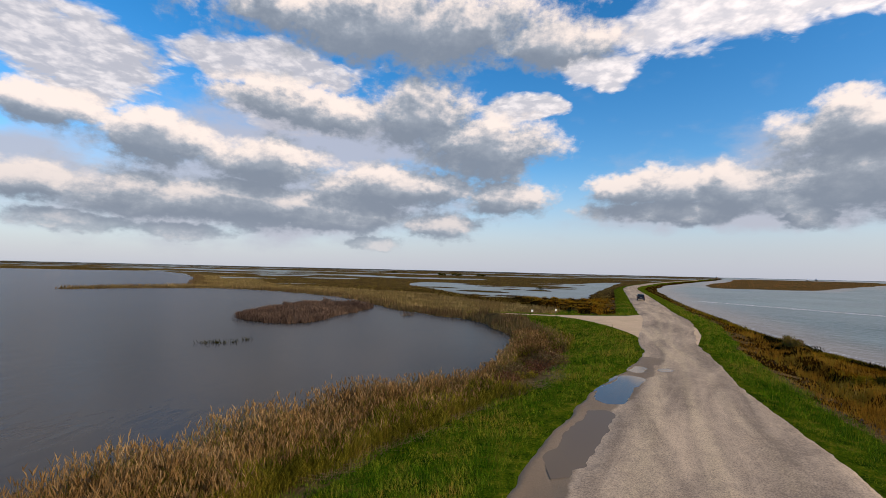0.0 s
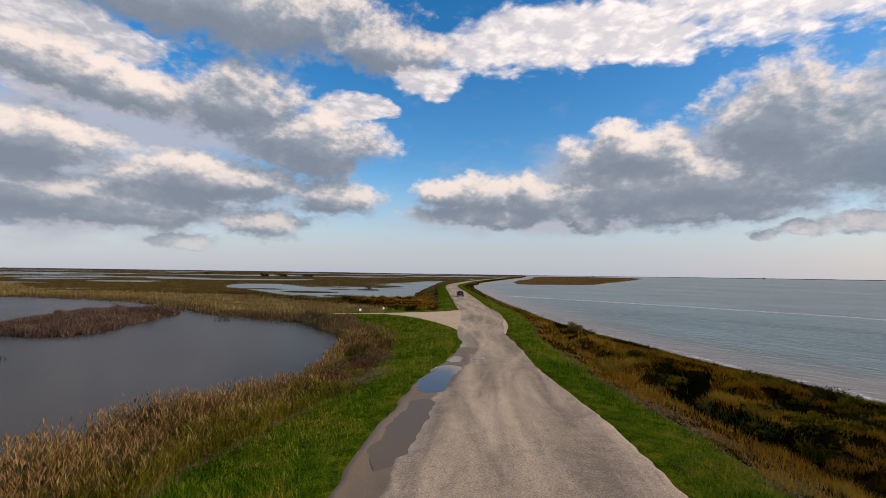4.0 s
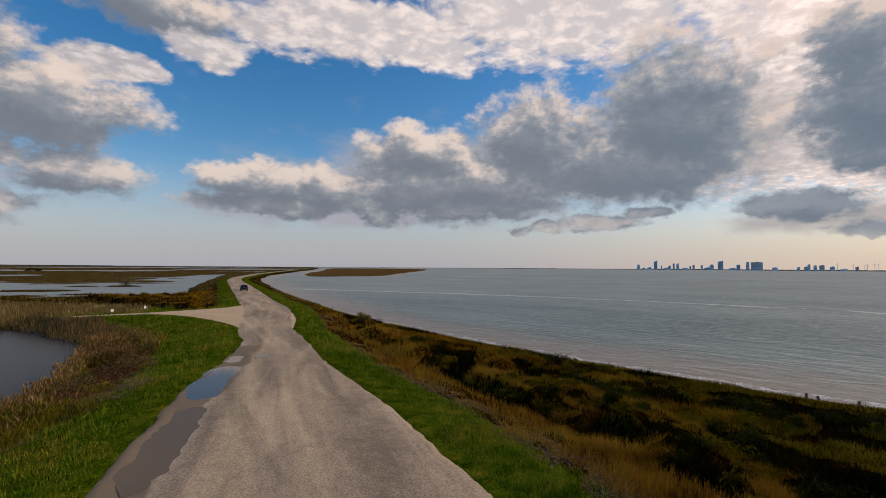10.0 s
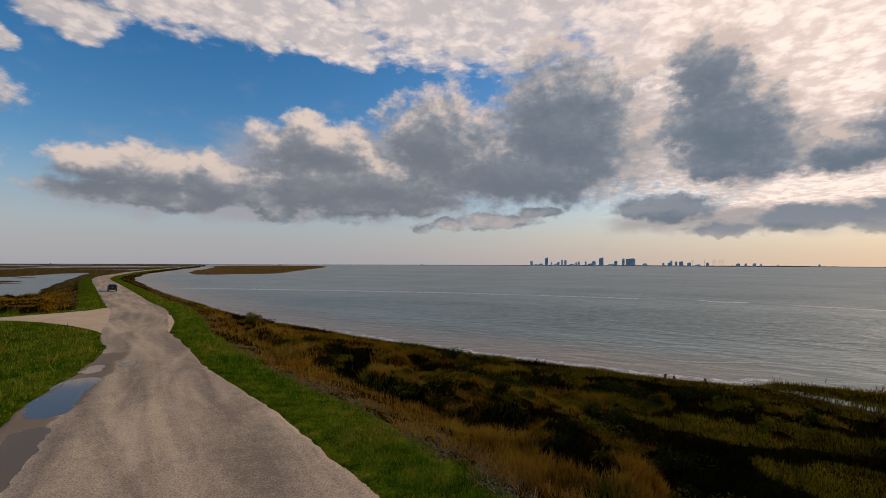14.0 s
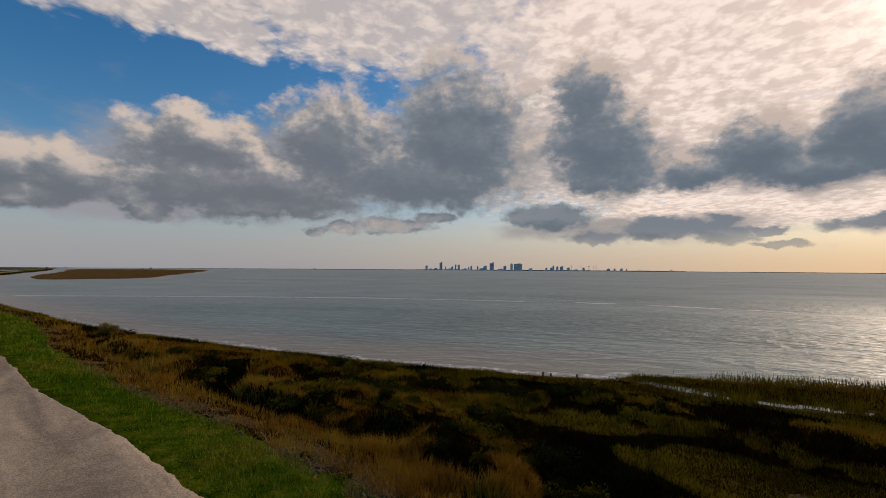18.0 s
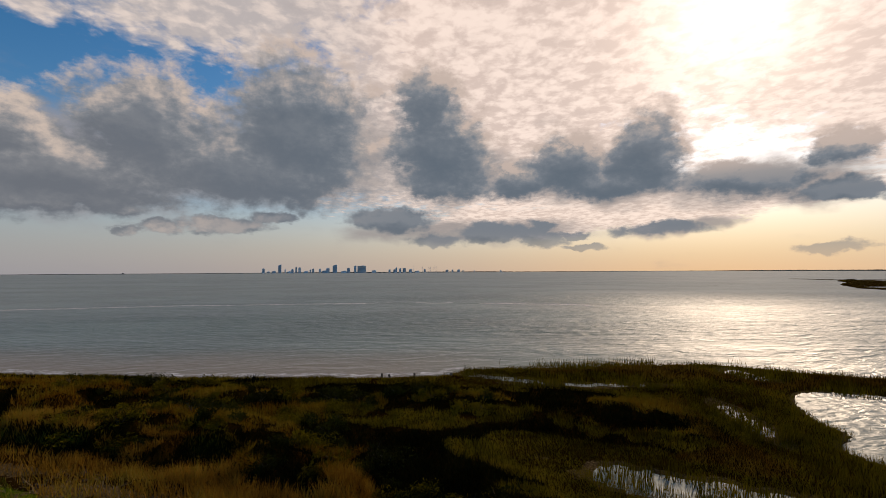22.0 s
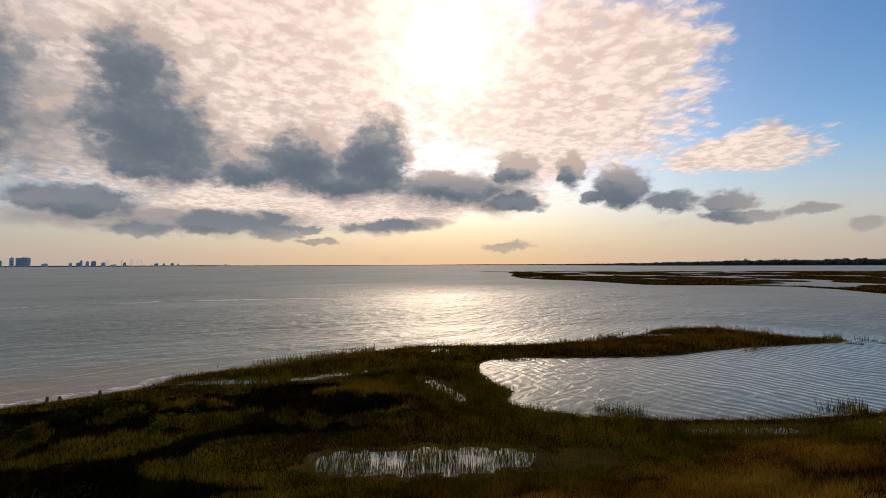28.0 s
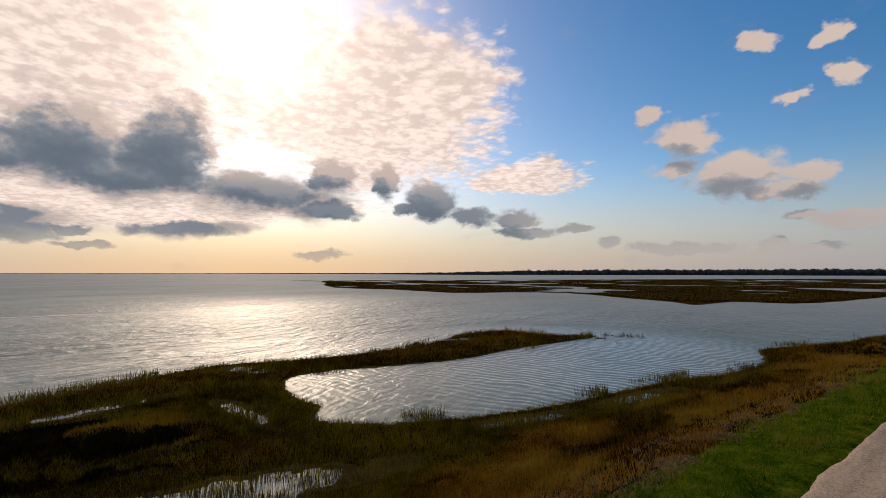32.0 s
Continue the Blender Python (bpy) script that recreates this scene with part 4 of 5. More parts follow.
# mown grass along the road
x, y, z, r, road, bay, pond, land = spread(800000, -52, 192, 8.5, 130)
on_bay = bay < pond
keep = (land > 1.0) & (road > 0.05) & np.where(on_bay, road < 3.6 + 1.1 * wobble(x, y, 3, 81), (pond > 5.0 + 1.9 * wobble(x, y, 5, 83)) & (road < 17))
keep &= ((road > 0.5) | (rng.uniform(0, 1, len(x)) < 0.25)) & (wobble(x, y, 1.6, 84) > -0.55)
x, y, z, r, road = pick(keep, x, y, z, r, road)
n = len(x)
size = np.clip(r / 26, 0.8, 3.0)
tall = rng.uniform(0.09, 0.24, n) * np.clip(size, 0.9, 1.5) * (1 + 1.1 * np.clip(wobble(x, y, 1.5, 85) * 2, 0, 1)) * np.where(road < 0.7, 0.6, 1)
stuff("lawn", *blades(np.stack([x, y, z - 0.02], 1), leaning(n, 0.45), tall, 0.028 * size), MAT_LAWN, 3, "short green roadside grass with yellowing patches", "grass")

# taller weeds and coarse tufts in the lawn
x, y, z, r, road, bay, pond, land = spread(150000, -52, 192, 9, 90)
tuft = wobble(x, y, 1.3, 148, 3)
keep = (land > 1.0) & (road > 0.3) & np.where(bay < pond, road < 3.9 + 1.1 * wobble(x, y, 3, 81), (pond > 4.6) & (road < 17)) & (tuft > 0.16)
x, y, z, r, tuft = pick(keep, x, y, z, r, tuft)
n = len(x)
tall = rng.uniform(0.12, 0.34, n) * (0.6 + 2.4 * np.clip(tuft, 0, 0.45))
stuff("weeds", *blades(np.stack([x, y, z - 0.02], 1), leaning(n, 0.6), tall, 0.040 * np.clip(r / 26, 0.8, 3.0)), MAT_WEED, 3, "coarse dark and yellowing tufts in the roadside grass", "grass")

# reeds along the pond
x, y, z, r, road, bay, pond, land = spread(150000, -52, 20, 10, 62)
keep = (pond > -0.4) & (pond < 6.0 + 1.9 * wobble(x, y, 5, 83)) & (road > 1.6) & (bay > pond) & ((y < 28) | (y > 46) | (pond < 0.9)) & (rng.uniform(0, 1, len(x)) < np.clip(1.2 - 0.08 * pond, 0.6, 1) + 0.3 * wobble(x, y, 2, 86))
x, y, z, r, pond = pick(keep, x, y, z, r, pond)
n = len(x)
size = np.clip(r / 24, 0.8, 2.2)
tall = rng.uniform(1.0, 2.05, n) * np.clip(1.12 - 0.055 * np.maximum(pond, 0), 0.7, 1.1) * (1 + 0.45 * wobble(x, y, 2.5, 87) + 0.30 * wobble(x, y, 0.8, 147)) * np.where(pond > 3.4, 0.8, 1.0) * (1 - 0.38 * ease(y, 24, 35))
foot = np.stack([x, y, np.maximum(z, WATER - 0.1) - 0.03], 1)
up = leaning(n, 0.13)
parts = [ribbons(foot, up, tall, 0.016 * size, np.full(n, 0.10), (1, 0.8, 0.5))]
low_leaf = [np.zeros(n, bool)]
for k in range(4):
    at_h = rng.uniform(0.15, 0.85, n)
    low_leaf.append(at_h < 0.45)
    d = leaning(n, 0.40)
    parts.append(ribbons(foot + up * (tall * at_h)[:, None], d, rng.uniform(0.28, 0.60, n), 0.028 * size, rng.uniform(0.0, 0.45, n), (0.5, 1, 0.15)))
base, allv, allq = 0, [], []
for v, q in parts:
    allv.append(v), allq.append(q + base)
    base += len(v)
allv, allq = np.concatenate(allv), np.concatenate(allq)
lawnward = pond > 3.6 + 2.0 * wobble(x, y, 3.0, 146)
inner = np.concatenate([np.tile(lawnward | low, 2) for low in low_leaf])
sedge = stuff("sedge", allv, allq[inner], MAT_SEDGE, 4, "olive and yellow sedge between the reeds and the lawn", "sedge")
reed_bed = stuff("reed_bed", allv, allq[~inner], MAT_REED, 4, "tall tan reeds with feathery plumes along the pond", "reeds")
plumed = rng.uniform(0, 1, n) < np.where(lawnward, 0.22, 0.85)
top = foot + up * (tall * 0.97)[:, None] + up * [1, 1, 0] * (0.10 * tall)[:, None]
allv, allq, base = [], [], 0
for k in range(2):
    v, q = ribbons(top[plumed], leaning(int(plumed.sum()), 0.16), rng.uniform(0.20, 0.38, int(plumed.sum())), 0.042 * size[plumed], np.full(int(plumed.sum()), 0.16), (0.35, 1, 0.75, 0.12))
    allv.append(v), allq.append(q + base)
    base += len(v)
stuff("plume_mass", np.concatenate(allv), np.concatenate(allq), MAT_PLUME, 4, "", "", reed_bed)

# taller rough growth round the far side of the pond, on its island and the old dyke
x, y, z, r, road, bay, pond, land = spread(260000, -50, 30, 48, 420)
keep = (land > -0.3) & (pond < 34) & (bay > pond) & (road > 3) & ((pond < 5.5) | (road > 15)) & (signed(ISLAND_LINE, x, y) < -1)
x, y, z, r, pond, land = pick(keep, x, y, z, r, pond, land)
n = len(x)
size = np.clip(r / 45, 1, 7)
crest = 1 + 0.5 * wobble(x, y, 9, 88)
tall = rng.uniform(0.5, 1.1, n) * crest * np.where(pond < 7, 1.25, 0.75)
brown = pond < 4.5 + 3 * wobble(x, y, 12, 144)
for kind_, mat_, label_ in ((~brown, MAT_GOLD, "straw-coloured reeds on the far pond bank"), (brown, MAT_DRY, "brown reeds at the far edge of the pond")):
    rx_, ry_, rz_, rt_, rs_ = pick(kind_, x, y, z, tall, size)
    stuff("rough_reeds", *blades(np.stack([rx_, ry_, rz_ - 0.05], 1), leaning(len(rx_), 0.28), rt_, 0.055 * rs_), mat_, 3, label_, "reeds")

# brown growth on the slope to the bay
x, y, z, r, road, bay, pond, land = spread(1400000, 8, 200, 9.5, 150)
keep = (bay < pond) & (land > 0.15) & (road > 3.9 + wobble(x, y, 3, 81)) & (signed(SPIT_ZONE, x, y) < 0)
keep &= (road > 6.2 + wobble(x, y, 3, 82)) | (rng.uniform(0, 1, len(x)) < 0.30)
mound = wobble(x, y * 0.8, 3.6, 141, 2)
# hollows and mound sides left to the blades coloured as shade
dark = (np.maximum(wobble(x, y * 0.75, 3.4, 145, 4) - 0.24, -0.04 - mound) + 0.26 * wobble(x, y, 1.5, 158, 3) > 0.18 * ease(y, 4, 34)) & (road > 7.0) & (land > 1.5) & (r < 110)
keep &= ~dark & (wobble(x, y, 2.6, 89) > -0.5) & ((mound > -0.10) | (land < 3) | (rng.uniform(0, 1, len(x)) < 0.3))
x, y, z, r, road, land = pick(keep, x, y, z, r, road, land)
n = len(x)
size = np.clip(r / 28, 0.8, 3.5)
clump = wobble(x, y, 2.6, 89)
tall = rng.uniform(0.16, 0.46, n) * (0.75 + 0.9 * np.clip(clump, 0, 1)) * np.clip(0.5 + land * 0.25, 0.5, 1.15) * (1 + 0.4 * wobble(x, y, 7, 90))
band = ease(road, 4.4, 5.4) * ease(road, 10.0, 7.5) * ease(y, -16, 2)
tall = tall * (1 + 0.75 * band)
russet = (road < 10.0 + 4.0 * wobble(x, y, 6, 143)) & (r < 75)
olive_ = ~russet & (land < 3.2 + 2.0 * wobble(x, y, 5, 157))
for kind_, mat_, label_ in ((olive_, MAT_OLIVE, "low olive green growth along the bay shore"), (~russet & ~olive_, MAT_MARSH, "dark brown and olive matted marsh growth on the bank"), (russet, MAT_RUSSET, "orange brown dry grass on the bank")):
    mx, my, mz, mt, ms = pick(kind_, x, y, z, tall, size)
    stuff("marsh_grass", *blades(np.stack([mx, my, mz - 0.03], 1), leaning(len(mx), 0.38), mt, 0.034 * ms), mat_, 3, label_, "grass")

# evergreen scrub in patches between the tussocks, near-black to paint the shade there
x, y, z, r, road, bay, pond, land = spread(800000, 8, 200, 10, 110)
keep = (bay < pond) & (land > 1.5) & (road > 7.0) & (signed(SPIT_ZONE, x, y) < 0)
x, y, z, r, road = pick(keep, x, y, z, r, road)
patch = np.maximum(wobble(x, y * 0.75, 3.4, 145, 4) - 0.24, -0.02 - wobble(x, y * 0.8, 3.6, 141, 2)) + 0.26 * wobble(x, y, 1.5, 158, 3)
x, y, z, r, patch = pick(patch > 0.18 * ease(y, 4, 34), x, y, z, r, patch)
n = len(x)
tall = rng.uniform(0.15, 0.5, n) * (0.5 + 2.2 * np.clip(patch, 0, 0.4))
stuff("shade_scrub", *blades(np.stack([x, y, z - 0.03], 1), leaning(n, 0.8), tall, 0.05 * np.clip(r / 26, 0.8, 3.0)), MAT_SHADE_SCRUB, 3, "blackish evergreen scrub in patches on the bank", "scrub")

# cordgrass on the spit, the low bank and round the standing water
x, y, z, r, road, bay, pond, land = spread(520000, 84, 202, 12, 110)
zone = signed(SPIT_ZONE, x, y)
keep = (bay < pond) & (land > -0.12) & (road > 6.5) & ((zone > 0) | ((land < 4.0 + 2 * wobble(x, y, 4, 94)) & (y < -14)))
keep &= (wobble(x, y, 1.7, 95) > -0.5) | (land > 0.6)
x, y, z, r, land = pick(keep, x, y, z, r, land)
n = len(x)
size = np.clip(r / 28, 0.7, 3.0)
tall = rng.uniform(0.22, 0.62, n) * (1 + 0.5 * wobble(x, y, 3, 96) + 0.35 * wobble(x, y, 1.0, 155)) * np.clip(0.75 + land * 0.3, 0.6, 1.1)
tall = tall * 0.85
inland = land > 1.5 + 1.4 * wobble(x, y, 4.5, 160, 3)
for kind_, mat_, label_ in ((~inland, MAT_SPIT, "olive green cordgrass standing at the water's edge"), (inland, MAT_BRACK, "brown dry cordgrass on the low bank")):
    cx, cy, cz, ct, cs = pick(kind_, x, y, z, tall, size)
    stuff("cordgrass", *blades(np.stack([cx, cy, np.maximum(cz, WATER - 0.1) - 0.03], 1), leaning(len(cx), 0.34), ct, 0.022 * cs), mat_, 3, label_, "grass")

# taller rushes in ragged groups off the spit's shore
x, y, z, r, road, bay, pond, land = spread(260000, 84, 202, 24, 95)
keep = (bay < pond) & (land > -1.3) & (land < 0.7) & (signed(SPIT_ZONE, x, y) > -2) & (r > 26) & (wobble(x, y, 3.2, 156, 3) > 0.22)
x, y, z, r = pick(keep, x, y, z, r)
n = len(x)
stuff("rushes", *blades(np.stack([x, y, np.maximum(z, WATER - 0.1) - 0.03], 1), leaning(n, 0.20), rng.uniform(0.4, 0.95, n), 0.026 * np.clip(r / 24, 0.9, 3)), MAT_SPIT, 3, "ragged groups of taller rushes along the spit", "rushes")

# thin stalks standing in the water of the pool and the pond
x, y, z, r, road, bay, pond, land = spread(200000, 84, 200, 12, 80)
keep = (land < 0.0) & (bay > 0.6) & (wobble(x, y, 1.5, 97) > -0.25 - 0.5 * (land > -0.5))
x, y, r = pick(keep, x, y, r)
n = len(x)
stuff("pool_stalks", *blades(np.stack([x, y, np.full(n, WATER - 0.1)], 1), leaning(n, 0.10), rng.uniform(0.35, 0.75, n), 0.036 * np.clip(r / 22, 0.8, 2)), MAT_SPIT, 3, "thin dark stalks standing in shallow water", "stalks")

# far marshes: coarse tufts
x, y, z, r, road, bay, pond, land = spread(420000, -52, 200, 100, 1500)
keep = (land > 0.2) & (road > 5) & ((pond > 34) | (bay < pond))
x, y, z, r = pick(keep, x, y, z, r)
n = len(x)
tall = rng.uniform(0.25, 0.6, n) * (1 + 0.5 * wobble(x, y, 30, 98))
rust = signed(BROWN_LINE, x, y) > -8
for kind_, mat_, label_ in ((~rust, MAT_OCHRE, "brown tufts of marsh grass far over the flats"), (rust, MAT_RUST, "rusty brown marsh grass on a low flat across the bay")):
    fx, fy, fz, fr, ft = pick(kind_, x, y, z, r, tall)
    stuff("far_marsh_grass", *blades(np.stack([fx, fy, fz - 0.1], 1), leaning(len(fx), 0.3), ft, 0.0010 * fr * rng.uniform(0.6, 1.6, len(fx))), mat_, 3, label_, "grass")


# ---- shrubs and trees ----
def link_part(name, me, parent, label=""):
    ob = new(name, me)
    ob.parent = parent
    return tagged(ob, label)


def leaf_cloud(n, rx, ry, rz, leaf, lumps, flat=0.0):
    """Small leaves in uneven lumps, thicker on the outside."""
    c = rng.normal(0, 1, (lumps, 3))
    c /= np.linalg.norm(c, axis=1, keepdims=True)
    c *= rng.uniform(0.25, 0.75, (lumps, 1))
    c[:, 2] = np.abs(c[:, 2])
    which = rng.integers(0, lumps, n)
    d = rng.normal(0, 1, (n, 3))
    d /= np.linalg.norm(d, axis=1, keepdims=True)
    p = (c[which] + d * rng.uniform(0.2, 0.42, (n, 1)) * rng.uniform(0.6, 1.2, lumps)[which, None]) * [rx, ry, rz]
    p[:, 2] = np.maximum(p[:, 2] + 0.12 * rz, 0.02)
    a, b = rng.normal(0, 1, (n, 3)), rng.normal(0, 1, (n, 3))
    a *= leaf / np.linalg.norm(a, axis=1, keepdims=True)
    b *= leaf * 0.7 / np.linalg.norm(b, axis=1, keepdims=True)
    return np.stack([p - a, p + b, p + a], 1).reshape(-1, 3), np.arange(n * 3).reshape(-1, 3)


MAT_BARK = plain_material("bark", (0.05, 0.04, 0.03), 0.9)


def stems_mesh(name, count, reach, height, thick):
    """Bare limbs fanning out from one foot, each a tapered four-sided stem."""
    vs, fs = [], []
    for i in range(count):
        a = rng.uniform(0, 2 * math.pi)
        lean = reach * rng.uniform(0.3, 1.0)
        tip = Vector((math.cos(a) * lean, math.sin(a) * lean, height * rng.uniform(0.6, 1.0)))
        mid = Vector((tip.x * 0.35, tip.y * 0.35, tip.z * 0.55))
        base = len(vs)
        for c, w in ((Vector((0, 0, -0.05)), thick), (mid, thick * 0.6), (tip, thick * 0.2)):
            for k in range(4):
                vs.append((c.x + w * math.cos(k * math.pi / 2), c.y + w * math.sin(k * math.pi / 2), c.z))
        for s in (0, 4):
            for k in range(4):
                fs.append((base + s + k, base + s + (k + 1) % 4, base + s + 4 + (k + 1) % 4, base + s + 4 + k))
    return mesh_from(name, np.array(vs), np.array(fs), MAT_BARK, 4)


def shrub(label, rx, rz, n, leaf, mat, group="", name="shrub"):
    ob = tagged(new(name), label, "shrub", group)
    link_part("branchwork", stems_mesh("branchwork", 7, rx * 0.6, rz * 0.8, 0.02 * rz + 0.006), ob)
    link_part("foliage", mesh_from("foliage", *leaf_cloud(n, rx, rx * rng.uniform(0.8, 1.1), rz, leaf, 9), mat, 3, False), ob)
    return ob


def on_ground(x, y):
    px, py = np.array([x], float), np.array([y], float)
    return float(heights(px, py, *plan_fast(px, py))[0])


kinds = [shrub("low dark evergreen shrub among brown marsh grass", rx, rz, 520, 0.085, MAT_SHRUB, "shrubs on the bay slope") for rx, rz in ((0.9, 0.55), (1.2, 0.6), (0.7, 0.5), (1.5, 0.65))]
olive = [shrub("low olive shrub with small yellowish leaves", rx, rz, 480, 0.08, MAT_SPIT, "shrubs on the bay slope") for rx, rz in ((0.8, 0.5), (1.1, 0.5))]
x, y, z, r, road, bay, pond, land = spread(5200, 12, 150, 14, 75, 1.2)
keep = (bay < pond) & (land > 3.0) & (road > 8.0) & (wobble(x, y, 7, 99) > 0.0) & (signed(SPIT_ZONE, x, y) < -1)
placed = []
for px, py, pz in zip(*pick(keep, x, y, z)):
    if len(placed) < 150 and all(math.hypot(px - a, py - b) > 1.1 for a, b in placed):
        placed.append((px, py))
        i = len(placed)
        pool = kinds if rng.uniform() < 0.5 else olive
        src = pool[i % len(pool)]
        s = rng.uniform(0.7, 1.35)
        m = pose(px, py, pz - 0.04, 0, 0, rng.uniform(0, 360)) @ Matrix.Diagonal((s, s, s * rng.uniform(0.8, 1.2), 1))
        if i <= len(kinds) + len(olive):
            src = (kinds + olive)[i - 1]
            src.matrix_world = m
        else:
            made = copy_thing(src, m)
            made.matrix_basis = m

# russet thicket by the pond and the plume grass beside the road
for k in range(16):
    u = (k + rng.uniform(-0.3, 0.3)) / 15
    px, py = 2.0 + 8.4 * u + rng.uniform(-0.7, 0.9), 29.0 + 15.0 * u * (0.6 + 0.4 * u) + rng.uniform(-0.6, 0.6)
    b = shrub("russet dry thicket on the pond bank", rng.uniform(1.2, 2.0), rng.uniform(0.8, 1.35), 900, 0.085, MAT_RUSTY_TWIG if k % 3 else MAT_SEDGE, "thickets on the pond bank", name="bush")
    b.location = (px, py, max(on_ground(px, py), WATER) - 0.05)
for px, py, rx, rz, mat, label in ((8.6, 38.6, 2.6, 1.5, MAT_DRY, "russet dry thicket on the pond bank"), (5.6, 34.4, 2.0, 1.3, MAT_DRY, "russet dry thicket on the pond bank"),
                                   (46.0, 219, 2.6, 2.0, MAT_SHRUB, "round dark bush on a marsh islet"), (40.6, 54.6, 1.2, 1.1, MAT_REED, "pale dry bush above the bay shore"), (38.6, 51.4, 1.3, 1.2, MAT_REED, "pale dry bush above the bay shore")):
    b = shrub(label, rx, rz, 1500 if rx < 4 else 3000, 0.10 if rx < 4 else 0.30, mat, name="bush")
    b.location = (px, py, max(on_ground(px, py), WATER) - 0.05)

# scrub and dry bushes crowding the pond's island
x, y, z, r, road, bay, pond, land = spread(60000, -30, -5, 60, 125)
keep = (land > -0.1) & (signed(ISLAND_LINE, x, y) > -0.6)
x, y, z = pick(keep, x, y, z)
n = len(x)
stuff("island_scrub", *blades(np.stack([x, y, z - 0.05], 1), leaning(n, 0.5), rng.uniform(0.4, 1.1, n) * (1 + 0.5 * wobble(x, y, 4, 88)), np.full(n, 0.14)), MAT_TWIG, 3, "brown scrub covering the pond's island", "scrub")
for k in range(34):
    a, q = rng.uniform(0, 2 * math.pi), math.sqrt(rng.uniform(0, 1))
    px, py = -26 + 9.5 * q * math.cos(a) + 3.5 * q * math.sin(a), 91 + 21 * q * math.sin(a)
    if signed(ISLAND_LINE, np.array([px]), np.array([py]))[0] > 0.3:
        b = shrub("brown leafless bush on the pond's island", rng.uniform(1.6, 2.8), rng.uniform(0.9, 1.9), 420, 0.16, MAT_TWIG, "bushes on the pond's island", name="bush")
        b.location = (px, py, max(on_ground(px, py), WATER) - 0.05)


def tree(label, height, spread_, group=""):
    ob = tagged(new("tree"), label, "tree", group)
    link_part("trunk", stems_mesh("trunk", 5, spread_ * 0.5, height * 0.8, 0.16), ob)
    v, f = leaf_cloud(900, spread_, spread_, height * 0.62, height * 0.085, 12)
    v[:, 2] += height * 0.28
    link_part("crown", mesh_from("crown", v, f, MAT_SHRUB, 3, False), ob)
    return ob


for bear_, dist_, hh, ww in ((-0.4, 640, 5.6, 4.4), (0.1, 650, 5.0, 4.0), (1.5, 640, 5.5, 6.5), (2.1, 645, 4.6, 4.5), (4.5, 650, 5.4, 5.0), (5.0, 655, 5.0, 4.5), (-6.0, 900, 6, 9)):
    tr = tree("dark bushy tree standing alone on the marsh", hh, ww, "trees on the marsh")
    px, py = dist_ * math.sin(radians(bear_)), dist_ * math.cos(radians(bear_))
    tr.location = (px, py, max(on_ground(px, py), WATER + 0.02) - 0.05)

# ---- wrack line of broken straw below the mown strip ----
MAT_STRAW = plain_material("straw", (0.17, 0.105, 0.038), 0.9, vary=0.5)
MAT_CLOD = plain_material("clods", (0.05, 0.036, 0.02), 0.95, grain=8.0, vary=0.5)
x, y, z, r, road, bay, pond, land = spread(60000, 10, 190, 11, 75)
keep = (bay < pond) & (road > 3.1) & (road < 6.0) & (wobble(x, y, 1.8, 111) > -0.1)
x, y, z = pick(keep, x, y, z)
n = len(x)
flat_way = np.stack([rng.normal(0, 1, n), rng.normal(0, 1, n), rng.uniform(0.0, 0.35, n)], 1)
flat_way /= np.linalg.norm(flat_way, axis=1, keepdims=True)
stuff("wrack", *ribbons(np.stack([x, y, z + 0.03], 1), flat_way, rng.uniform(0.2, 0.6, n), np.full(n, 0.022), np.zeros(n), (1, 0.7)), MAT_STRAW, 4, "pale broken straw washed up along the bank", "straw")


x, y, z, r, road, bay, pond, land = spread(60000, -40, 30, 12, 45)
keep = (pond < bay) & (road > 1.5) & (np.abs(pond - 5.6 - 1.9 * wobble(x, y, 5, 83)) < 0.7) & (wobble(x, y, 1.8, 113) > 0.0)
x, y, z = pick(keep, x, y, z)
n = len(x)
lie = np.stack([rng.normal(0, 1, n), rng.normal(0, 1, n), rng.uniform(0.0, 0.25, n)], 1)
lie /= np.linalg.norm(lie, axis=1, keepdims=True)
stuff("fallen_reeds", *ribbons(np.stack([x, y, z + 0.05], 1), lie, rng.uniform(0.4, 1.1, n), np.full(n, 0.025), np.zeros(n), (1, 0.6)), MAT_STRAW, 4, "pale fallen reed stems between reeds and lawn", "straw")


def pebbles(name, x, y, z, size, mat, label, category):
    """Uneven small stones, eight faces each."""
    n = len(x)
    shape = np.array([(1, 0, 0), (0, 1, 0), (-1, 0, 0), (0, -1, 0), (0, 0, 0.75), (0, 0, -0.5)])
    v = shape[None] * size[:, None, None] * rng.uniform(0.6, 1.3, (n, 6, 1)) * np.array([1, 1, 0.8])
    a = rng.uniform(0, 2 * np.pi, n)
    c, s = np.cos(a)[:, None], np.sin(a)[:, None]
    v = np.stack([v[..., 0] * c - v[..., 1] * s + x[:, None], v[..., 0] * s + v[..., 1] * c + y[:, None], v[..., 2] + z[:, None]], 2)
    tri = np.array([(0, 1, 4), (1, 2, 4), (2, 3, 4), (3, 0, 4), (1, 0, 5), (2, 1, 5), (3, 2, 5), (0, 3, 5)])
    f = (np.arange(n)[:, None, None] * 6 + tri[None]).reshape(-1, 3)
    return stuff(name, v.reshape(-1, 3), f, mat, 3, label, category)


